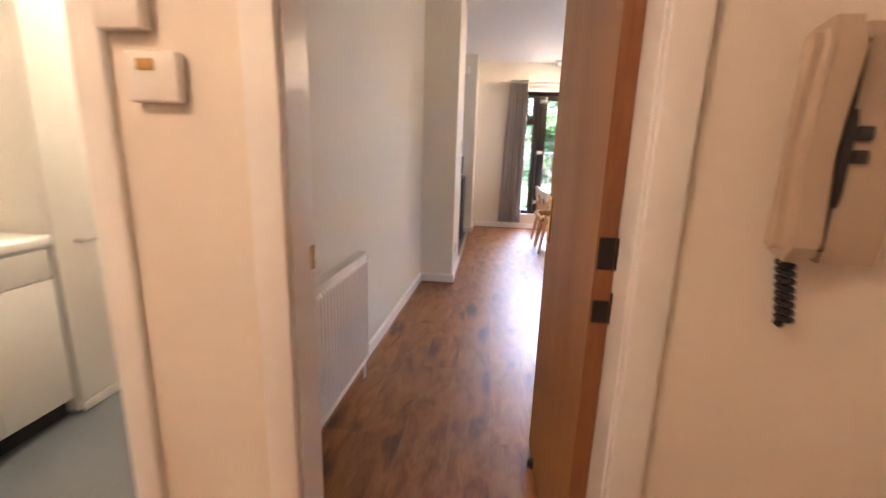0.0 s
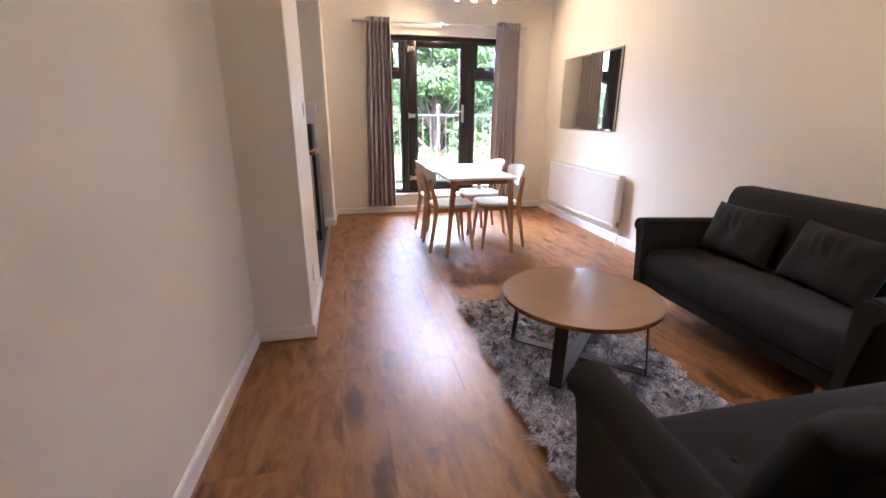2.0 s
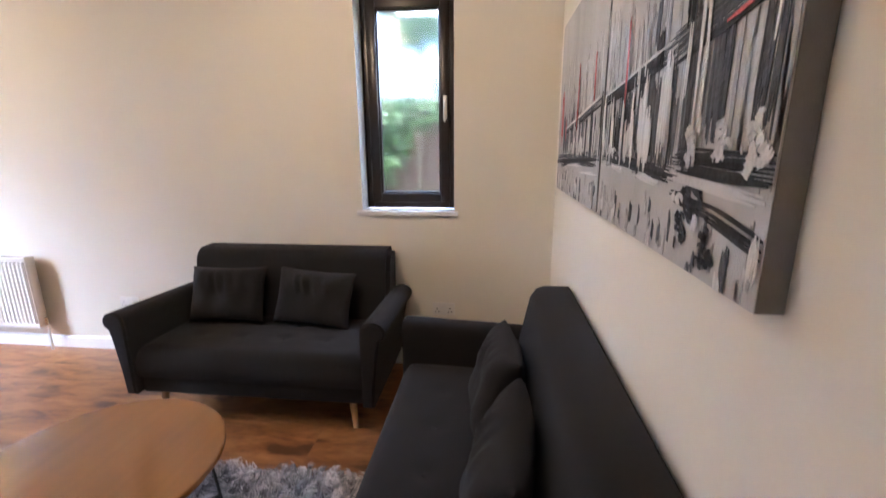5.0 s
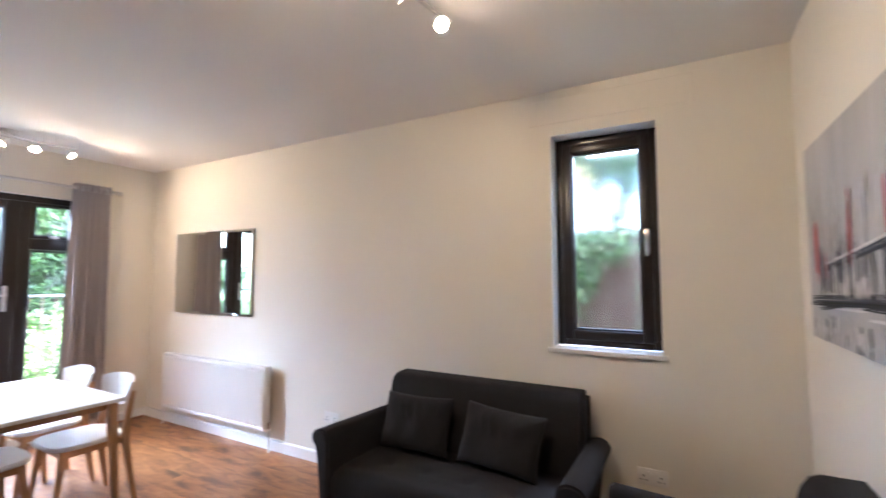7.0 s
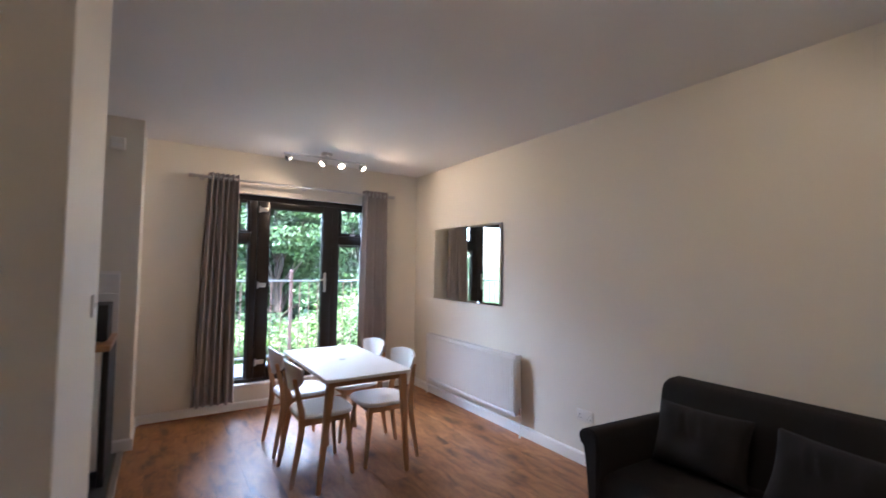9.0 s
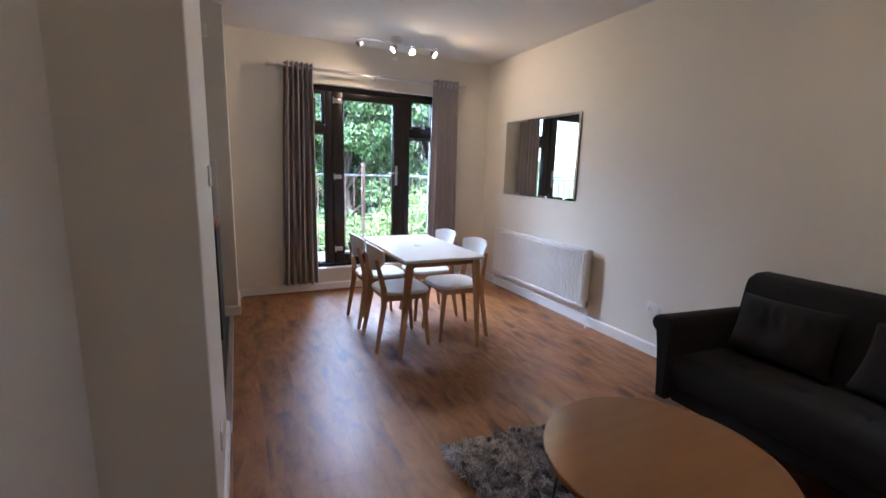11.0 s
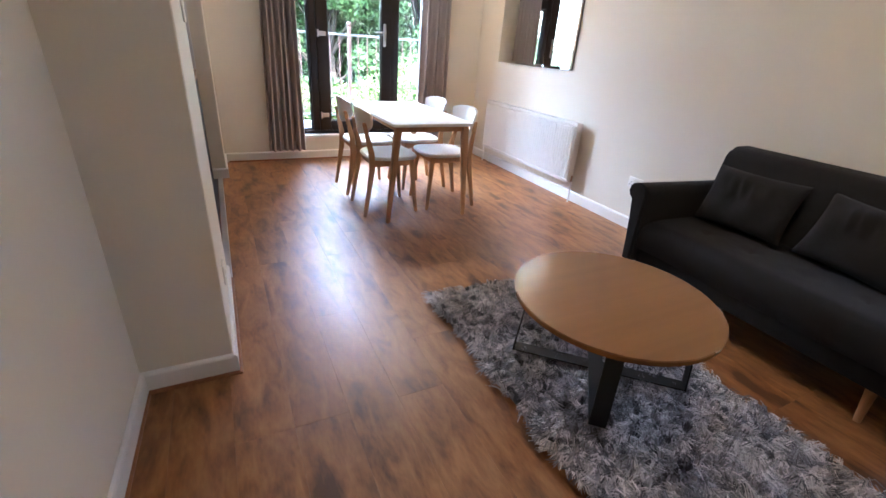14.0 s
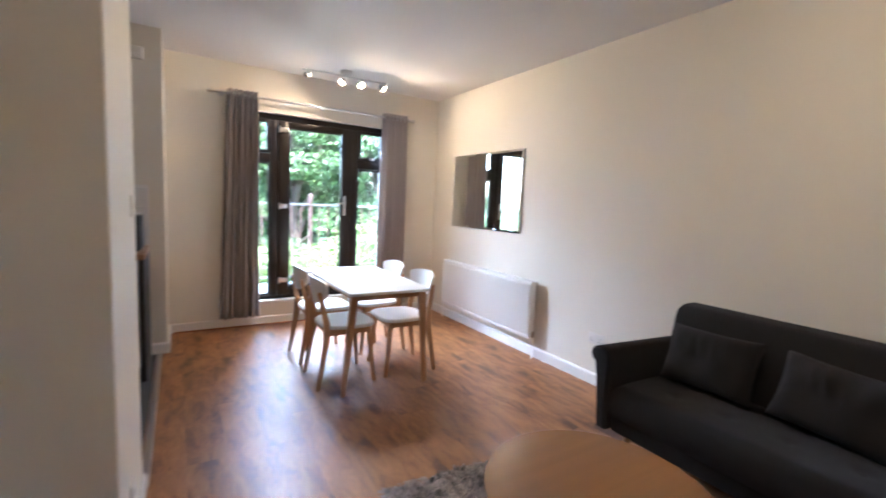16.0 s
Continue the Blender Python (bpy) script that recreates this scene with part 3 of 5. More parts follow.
xframe("window_frame", VY0 + 0.002, VY1 - 0.002, VZ0 + 0.016, VZ1 - 0.002, 0.045, FX, FX + 0.07, swin)
xframe("sash", VY0 + 0.04, VY1 - 0.04, VZ0 + 0.054, VZ1 - 0.04, 0.058, FX - 0.014, FX + 0.05, swin)
xframe("glazing_bead", VY0 + 0.096, VY1 - 0.096, VZ0 + 0.11, VZ1 - 0.096, 0.014, FX, FX + 0.045, swin)
bm = BM()
box(bm, FX + 0.02, FX + 0.026, VY0 + 0.1, VY1 - 0.1, VZ0 + 0.114, VZ1 - 0.1)
g = part("pane", bm, M_OBSC, swin, "rippled obscured glass", 0)
g.visible_shadow = False
bm = BM()
box(bm, FX - 0.026, FX - 0.0135, VY0 + 0.055, VY0 + 0.08, 1.60, 1.74, 0.004, 2)
part("handle_plate", bm, M_STEEL, swin, "silver handle plate")
bm = BM()
tube(bm, (FX - 0.022, VY0 + 0.068, 1.7), (FX - 0.055, VY0 + 0.068, 1.7), 0.008, 0.008, 10)
tube(bm, (FX - 0.052, VY0 + 0.068, 1.706), (FX - 0.05, VY0 + 0.068, 1.585), 0.009, 0.007, 10)
part("lever", bm, M_STEEL, swin, "silver lever handle")
bm = BM()
box(bm, WX - 0.022, FX - 0.002, VY0 - 0.022, VY1 + 0.03, VZ0 - 0.012, VZ0 + 0.014, 0.005, 3)
structure("sill_side", bm, M_TRIM, "white gloss sill of the small window", "window sill")
# Thin linings added: their whiter colour stands in for window light on the reveal.
for nm, a in (("trim_reveal_left", (VY1 - 0.004, VY1 - 0.0005, VZ0 + 0.015, VZ1 - 0.005)), ("trim_reveal_right", (VY0 + 0.0005, VY0 + 0.004, VZ0 + 0.015, VZ1 - 0.005)), ("trim_reveal_head", (VY0 + 0.0005, VY1 - 0.0005, VZ1 - 0.004, VZ1 - 0.0005))):
    bm = BM()
    box(bm, WX + 0.001, FX - 0.001, *a)
    structure(nm, bm, M_TRIM, "window reveal lining, whitened to stand in for daylight", "trim")
bm = BM()
box(bm, WX - 0.0025, WX + 0.01, -1.83, -0.93, 2.41, 2.565, 0.002, 1)
structure("trim_patch", bm, M_WALL, "painted-over board above the small window", "wall patch")

# ---- curtains and rail ----


def curtain(x0, x1, xt0, xt1, z0, z1, y, folds, seed):
    """An eyelet curtain hanging in deep rounded folds."""
    rnd = random.Random(seed)
    t = thing("curtain", "taupe grey eyelet curtain drawn aside", "curtain", "curtains at the patio door")
    nx, nz = folds * 14, 26
    ph = [rnd.uniform(-0.5, 0.5) for _ in range(folds + 1)]
    bm = BM()
    for sheet in (0,):
        rows = []
        for k in range(nz + 1):
            f = k / nz
            z = z1 + (z0 - z1) * f
            row = []
            for i in range(nx + 1):
                u = i / nx
                a = u * folds * 2 * math.pi + ph[int(u * folds)] * 0.5 * f
                sway = 0.012 * f * math.sin(3.1 * u * folds + ph[0] * 6 + 2.2 * f)
                x = (xt0 + (x0 - xt0) * f) * (1 - u) + (xt1 + (x1 - xt1) * f) * u + sway + 0.010 * math.sin(2 * a) * (0.4 + f)
                amp = 0.054 + 0.012 * math.sin(1.7 * u * folds + ph[1] * 5) * f
                row.append(bm.verts.new((x, y + amp * math.sin(a) + 0.01 * f * math.sin(5 * f + u * 9), z)))
            rows.append(row)
        for r, s in zip(rows, rows[1:]):
            for i in range(nx):
                bm.faces.new((r[i], r[i + 1], s[i + 1], s[i]))
    cloth = part("cloth", bm, M_CURT, t, "", 80)
    sol = cloth.modifiers.new("thick", "SOLIDIFY")
    sol.thickness = 0.003
    for j in range(folds):
        xx = xt0 + (xt1 - xt0) * (j + 0.5) / folds
        bm = BM()
        m = Matrix.Translation((xx, y, z1 - 0.045)) @ Euler((0, radians(90), radians(25 if j % 2 else -25))).to_matrix().to_4x4()
        ring(bm, 0.023, 0.006, m)
        part("eyelet", bm, M_STEEL, t, "brushed steel eyelet")
    return t


def ring(bm, R, r, m, nu=20, nv=8):
    vs = [[bm.verts.new(m @ Vector(((R + r * math.cos(b)) * math.cos(a), (R + r * math.cos(b)) * math.sin(a), r * math.sin(b))))
           for b in (2 * math.pi * j / nv for j in range(nv))] for a in (2 * math.pi * i / nu for i in range(nu))]
    for i in range(nu):
        for j in range(nv):
            bm.faces.new((vs[i][j], vs[(i + 1) % nu][j], vs[(i + 1) % nu][(j + 1) % nv], vs[i][(j + 1) % nv]))


CY, CZ = 3.225, 2.31
curtain(0.49, 0.86, 0.57, 0.845, 0.12, CZ + 0.045, CY, 6, 3)
curtain(2.12, 2.49, 2.17, 2.46, 0.12, CZ + 0.045, CY, 6, 8)
rod = thing("curtain_pole", "slim brushed steel curtain pole on brackets", "curtain pole")
bm = BM()
tube(bm, (0.45, CY, CZ), (2.52, CY, CZ), 0.0125, None, 16)
part("pole", bm, M_STEEL, rod)
for x, s in ((0.45, -1), (2.52, 1)):
    bm = BM()
    tube(bm, (x, CY, CZ), (x + s * 0.045, CY, CZ), 0.019, 0.019, 16)
    tube(bm, (x + s * 0.006, CY, CZ), (x + s * 0.012, CY, CZ), 0.022, 0.022, 16)
    part("finial", bm, M_STEEL, rod)
for x in (0.52, 1.5, 2.49):
    bm = BM()
    tube(bm, (x, FY - 0.001, CZ), (x, CY, CZ), 0.007, 0.007, 10)
    tube(bm, (x, FY - 0.006, CZ), (x, FY - 0.0005, CZ), 0.026, 0.026, 16)
    ring(bm, 0.017, 0.005, Matrix.Translation((x, CY, CZ)) @ Euler((0, radians(90), 0)).to_matrix().to_4x4())
    part("bracket", bm, M_STEEL, rod)

# ---- radiators ----


def radiator(name, label, length, height, m, z0):
    """A convector panel: pressed vertical flutes, top grille, side caps, valves and pipes. Local: x along, front at -y."""
    t = thing(name, label, "radiator", "", m)
    n = max(6, int(length / 0.0333))
    bm = BM()
    prof = []
    for i in range(n):
        x = -length / 2 + 0.012 + (length - 0.024) * i / n
        w = (length - 0.024) / n
        prof += [(x, -0.083), (x + 0.2 * w, -0.083), (x + 0.4 * w, -0.101), (x + 0.8 * w, -0.101), (x + w, -0.083)]
    for (x0, y0), (x1, y1) in zip(prof, prof[1:]):
        if x1 - x0 < 1e-6:
            continue
        zs = [z0 + 0.03, z0 + 0.045, z0 + height - 0.045, z0 + height - 0.03]
        ys = [(-0.088, -0.088), (y0, y1), (y0, y1), (-0.088, -0.088)]
        for k in range(3):
            q = [bm.verts.new((x0, ys[k][0], zs[k])), bm.verts.new((x1, ys[k][1], zs[k])), bm.verts.new((x1, ys[k + 1][1], zs[k + 1])), bm.verts.new((x0, ys[k + 1][0], zs[k + 1]))]
            bm.faces.new(q)
    bmesh.ops.remove_doubles(bm, verts=bm.verts[:], dist=1e-5)
    part("front_panel", bm, M_RAD, t, "", 25)
    for a, b in ((z0, z0 + 0.031), (z0 + height - 0.031, z0 + height - 0.008)):
        bm = BM()
        box(bm, -length / 2 + 0.002, length / 2 - 0.002, -0.092, -0.082, a, b, 0.004, 2)
        part("panel_rim", bm, M_RAD, t)
    bm = BM()
    box(bm, -length / 2 + 0.004, length / 2 - 0.004, -0.0815, -0.03, z0 + 0.004, z0 + height - 0.012, 0.004, 1)
    part("body", bm, M_RAD, t)
    for s in (-1, 1):
        bm = BM()
        box(bm, min(s * length / 2, s * (length / 2 + 0.006)), max(s * length / 2, s * (length / 2 + 0.006)), -0.095, -0.028, z0 + 0.01, z0 + height, 0.003, 2)
        part("side_cap", bm, M_RAD, t)
    bm = BM()
    k = 0
    x = -length / 2 + 0.01
    box(bm, -length / 2 - 0.004, length / 2 + 0.004, -0.095, -0.088, z0 + height - 0.007, z0 + height, 0.002, 1)
    box(bm, -length / 2 - 0.004, length / 2 + 0.004, -0.034, -0.027, z0 + height - 0.007, z0 + height, 0.002, 1)
    while x < length / 2 - 0.01:
        box(bm, x, x + 0.008, -0.088, -0.034, z0 + height - 0.006, z0 + height - 0.002)
        x += 0.02
    part("top_grille", bm, M_RAD, t)
    for s in (-1, 1):
        bm = BM()
        tube(bm, (s * (length / 2 + 0.002), -0.06, z0 + 0.035), (s * (length / 2 + 0.035), -0.06, z0 + 0.035), 0.011, 0.011, 12)
        tube(bm, (s * (length / 2 + 0.03), -0.06, z0 + 0.02), (s * (length / 2 + 0.03), -0.06, z0 + 0.075), 0.014, 0.012, 12)
        part("valve", bm, M_CHROME if s > 0 else M_PLAST, t, "small radiator valve")
        bm = BM()
        tube(bm, (s * (length / 2 + 0.03), -0.06, 0.0), (s * (length / 2 + 0.03), -0.06, z0 + 0.022), 0.0075, 0.0075, 10)
        part("pipe", bm, M_TRIM, t, "white painted pipe")
    for s in (-1, 1):
        bm = BM()
        box(bm, s * length * 0.35 - 0.02, s * length * 0.35 + 0.02, -0.0305, 0.0, z0 + 0.05, z0 + height - 0.06)
        part("bracket", bm, M_RAD, t)
    return t


radiator("radiator", "long white panel radiator below the mirror", 1.50, 0.53, pose(WX, 2.11, 0, 0, 0, -90), 0.175)
radiator("radiator", "white panel radiator beside the entrance door", 0.72, 0.60, pose(-0.400, -2.235, 0, 0, 0, 88), 0.13)

# ---- mirror ----
mir = thing("wall_mirror", "large frameless wall mirror above the radiator", "mirror")
bm = BM()
my0, my1, mz0, mz1 = 1.65, 2.85, 1.11, 1.912
v = [bm.verts.new(p) for p in ((WX - 0.014, my0, mz0), (WX - 0.014, my1, mz0), (WX - 0.014, my1, mz1), (WX - 0.014, my0, mz1))]
b2 = 0.022
w = [bm.verts.new(p) for p in ((WX - 0.019, my0 + b2, mz0 + b2), (WX - 0.019, my1 - b2, mz0 + b2), (WX - 0.019, my1 - b2, mz1 - b2), (WX - 0.019, my0 + b2, mz1 - b2))]
bm.faces.new(w)
for i in range(4):
    bm.faces.new((v[i], v[(i + 1) % 4], w[(i + 1) % 4], w[i]))
part("mirror_glass", bm, M_MIRROR, mir, "", 0)
bm = BM()
box(bm, WX - 0.0138, WX - 0.001, my0 + 0.0005, my1 - 0.0005, mz0 + 0.0005, mz1 - 0.0005, 0.001, 1)
part("backing", bm, M_PHONED, mir, "dark backing board")

# ---- sockets, switches, small boxes ----


def socket(y, z, x=WX):
    t = thing("wall_socket", "white plastic double wall socket", "socket", "sockets on the long wall", pose(x, y, z))
    bm = BM()
    box(bm, -0.009, -0.0005, -0.073, 0.073, -0.043, 0.043, 0.004, 2)
    part("plate", bm, M_PLAST, t)
    for s in (-1, 1):
        bm = BM()
        box(bm, -0.0125, -0.0085, s * 0.018 - 0.006, s * 0.018 + 0.006, 0.012, 0.03, 0.0015, 1)
        part("rocker", bm, M_PLAST, t)
        for dy, dz, w, hh in ((0, 0.008, 0.003, 0.005), (-0.011, -0.014, 0.004, 0.003), (0.011, -0.014, 0.004, 0.003)):
            # Dark inlays instead of openings: the holes' shade is put into their colour.
            bm = BM()
            box(bm, -0.0094, -0.0088, s * 0.042 + dy - w, s * 0.042 + dy + w, -0.004 + dz - hh, -0.004 + dz + hh)
            part("pin_hole", bm, M_PHONED, t, "dark inlay for a pin hole's shade")
    return t


socket(0.69, 0.365)
socket(-1.575, 0.40)
for nm, lab, y, z, hh in (("wall_socket", "white plastic single socket on the wall end", 0.30, 0.30, 0.043), ("light_switch", "white plastic light switch on the wall end", 0.62, 1.30, 0.043)):
    t = thing(nm, lab, "switch" if "switch" in nm else "socket", "", pose(0, y, z))
    bm = BM()
    box(bm, 0.0005, 0.009, -0.043, 0.043, -hh, hh, 0.004, 2)
    part("plate", bm, M_PLAST, t)
    bm = BM()
    box(bm, 0.0085, 0.0125, -0.006, 0.006, -0.012, 0.012, 0.0015, 1)
    part("rocker", bm, M_PLAST, t)
t = thing("alarm_box", "small cream sensor box high on the wall", "sensor", "", pose(-0.105, 2.745, 2.40))
bm = BM()
box(bm, -0.05, 0.05, -0.035, -0.0005, -0.045, 0.05, 0.008, 3)
part("case", bm, M_PLAST, t)
bm = BM()
box(bm, -0.03, 0.03, -0.038, -0.0345, -0.03, 0.0, 0.003, 1)
part("lens", bm, M_TRIM, t)

# hall: thermostat, junction box, entry phone
t = thing("thermostat", "white plastic thermostat with a small display", "thermostat", "", pose(-0.388, DY, 1.372))
bm = BM()
box(bm, -0.058, 0.058, -0.026, -0.0005, -0.05, 0.05, 0.007, 3)
part("case", bm, M_PLAST, t)
bm = BM()
box(bm, -0.03, 0.008, -0.028, -0.0255, 0.012, 0.034, 0.001, 1)
part("display", bm, M_BRASS, t, "dull brownish display")
t = thing("junction_box", "white plastic box near the bathroom door", "junction box", "", pose(-0.442, DY, 1.54))
bm = BM()
box(bm, -0.05, 0.05, -0.035, -0.0005, -0.08, 0.1, 0.006, 2)
part("case", bm, M_PLAST, t)
t = thing("wall_box", "dark-edged box mounted high on the hall wall", "box", "", pose(-0.33, DY, 1.66))
bm = BM()
box(bm, -0.09, 0.09, -0.04, -0.0005, -0.06, 0.14, 0.006, 2)
part("case", bm, M_PLAST, t)
bm = BM()
box(bm, -0.085, 0.085, -0.038, -0.002, -0.066, -0.0605)
part("underside", bm, M_PHONED, t)

ph = thing("entry_phone", "aged beige door entry phone on the wall", "intercom", "", pose(0.915, DY, 1.265))
bm = BM()
prism(bm, [(-0.0005, -0.2), (-0.035, -0.205), (-0.042, -0.17), (-0.042, 0.18), (-0.03, 0.212), (-0.0005, 0.212)], "x", -0.005, 0.105, 0.006, 3)
part("base", bm, M_PHONE, ph)
bm = BM()
prism(bm, [(-0.012, -0.185), (-0.06, -0.2), (-0.078, -0.17), (-0.07, -0.09), (-0.064, 0.0), (-0.07, 0.09), (-0.08, 0.17), (-0.066, 0.212), (-0.012, 0.2)], "x", -0.095, -0.012, 0.02, 5)
part("handset", bm, M_PHONE, ph)
# Solid dark strip put in for the shaded slit between handset and base.
bm = BM()
box(bm, -0.0125, -0.004, -0.05, -0.01, -0.18, 0.18)
part("cradle_gap", bm, M_PHONED, ph, "dark strip for the shade beside the handset")
for z in (0.03, -0.01):
    bm = BM()
    box(bm, 0.008, 0.034, -0.052, -0.041, z - 0.012, z + 0.012, 0.003, 2)
    part("button", bm, M_PHONED, ph, "black push button")
bm = BM()
prism(bm, [(-0.044, -0.1), (-0.05, -0.08), (-0.05, 0.05), (-0.044, 0.07)], "x", -0.003, 0.006)
part("grille", bm, M_PHONED, ph, "dark speaker slot")
bm = BM()
for i in range(60):
    a0, a1 = i * 0.9, (i + 1) * 0.9
    f0, f1 = i / 60, (i + 1) / 60
    P = [(-0.05 + 0.02 * f + 0.011 * math.cos(a), -0.03 + 0.011 * math.sin(a), -0.2 - 0.13 * f) for a, f in ((a0, f0), (a1, f1))]
    tube(bm, P[0], P[1], 0.007, 0.007, 6, False)
part("coiled_cord", bm, M_PHONED, ph, "black coiled cord")

# ---- ceiling spotlight bars ----


def spot_bar(cx, cy, ang, heads, label):
    """A curved bar on a round rose with four swivelling heads. heads: (along, tilt, yaw, lit)."""
    t = thing("ceiling_spotlight", label, "ceiling light", "spotlight bars", pose(cx, cy, H, 0, 0, ang))
    bm = BM()
    tube(bm, (0, 0, -0.028), (0, 0, -0.0005), 0.055, 0.06, 24)
    part("rose", bm, M_STEEL, t)
    bm = BM()
    tube(bm, (0, 0, -0.048), (0, 0, -0.027), 0.012, 0.012, 12)
    for i in range(12):
        x0, x1 = -0.42 + 0.07 * i, -0.42 + 0.07 * (i + 1)
        tube(bm, (x0, 0.018 * math.sin(x0 * 7), -0.05), (x1, 0.018 * math.sin(x1 * 7), -0.05), 0.0085, 0.0085, 10)
    part("bar", bm, M_STEEL, t)
    for x, tilt, yaw, lit in heads:
        base = Vector((x, 0.018 * math.sin(x * 7), -0.058))
        d = Vector((math.sin(radians(tilt)) * math.cos(radians(yaw)), math.sin(radians(tilt)) * math.sin(radians(yaw)), -math.cos(radians(tilt))))
        c = base + Vector((0, 0, -0.03)) + d * 0.01
        bm = BM()
        tube(bm, base + Vector((0, 0, 0.004)), base + Vector((0, 0, -0.03)), 0.005, 0.005, 8)
        tube(bm, c - d * 0.03, c - d * 0.012, 0.014, 0.026, 16)
        tube(bm, c - d * 0.012, c + d * 0.03, 0.026, 0.031, 18, False)
        h = part("head", bm, M_STEEL, t)
        bm = BM()
        tube(bm, c + d * 0.014, c + d * 0.026, 0.027, 0.024, 18)
        part("bulb", bm, M_BULB if lit else M_LAMPDARK, h, "warm glowing bulb" if lit else "unlit bulb")
        if lit:
            tip = Matrix.Translation((cx, cy, H)) @ Euler((0, 0, radians(ang))).to_matrix().to_4x4() @ (c + d * 0.045)
            dw = Euler((0, 0, radians(ang))).to_matrix() @ d
            lamp("spot_light", "SPOT", look(tip, tip + dw), SPOT_W * 1.35 if cy > 0 else SPOT_W * 0.4, WARM, 0.04)
    return t


spot_bar(1.60, 2.86, -4, [(-0.36, 60, 200, False), (-0.02, 45, 190, True), (0.15, 45, 275, True), (0.37, 52, 320, True)], "brushed steel ceiling spotlight bar near the patio door")
spot_bar(1.50, -0.84, -8, [(-0.36, 52, 15, True), (-0.1, 104, 130, True), (0.08, 55, 335, True), (0.34, 50, 250, True)], "brushed steel ceiling spotlight bar above the sofas")
# hall pendant
hp = thing("ceiling_light", "plain warm ceiling lamp in the hall", "ceiling light", "", pose(-0.9, -4.3, H))
bm = BM()
tube(bm, (0, 0, -0.03), (0, 0, -0.0005), 0.06, 0.06, 20)
part("rose", bm, M_PLAST, hp)
bm = BM()
bmesh.ops.create_uvsphere(bm, u_segments=20, v_segments=12, radius=0.055, matrix=Matrix.Translation((0, 0, -0.08)))
part("bulb", bm, M_BULB, hp)
lamp("hall_light", "POINT", Matrix.Translation((-0.9, -4.3, H - 0.2)), HALL_W, (1.0, 0.56, 0.31), 0.06)

# ---- dining table and chairs ----
tab = thing("dining_table", "white-topped dining table with splayed oak legs", "table", "", pose(1.426, 1.795, 0))
TX, TY, TZ = 0.315, 0.57, 0.74
bm = BM()
prism(bm, rounded_rect(-TX, TX, -TY, TY, 0.035), "z", TZ - 0.02, TZ, 0.003, 2)
part("tabletop", bm, M_WHITE, tab, "white lacquered top")
for a in ((-TX + 0.05, TX - 0.05, -TY + 0.06, -TY + 0.08), (-TX + 0.05, TX - 0.05, TY - 0.08, TY - 0.06), (-TX + 0.05, -TX + 0.07, -TY + 0.08, TY - 0.08), (TX - 0.07, TX - 0.05, -TY + 0.08, TY - 0.08)):
    bm = BM()
    box(bm, *a, TZ - 0.065, TZ - 0.0205, 0.002, 1)
    part("apron", bm, M_OAK, tab)
for sx in (-1, 1):
    for sy in (-1, 1):
        bm = BM()
        bar(bm, (sx * (TX + 0.005), sy * (TY - 0.08), 0.0), (sx * (TX - 0.055), sy * (TY - 0.06), TZ - 0.0205), (0.028, 0.028), (0.05, 0.05), 0.006)
        part("leg", bm, M_OAK, tab)
bm = BM()
tube(bm, (0, 0, TZ - 0.003), (0, 0, TZ + 0.0015), 0.03, 0.028, 20)
part("centre_cap", bm, M_STEEL, tab, "small grey centre cap")


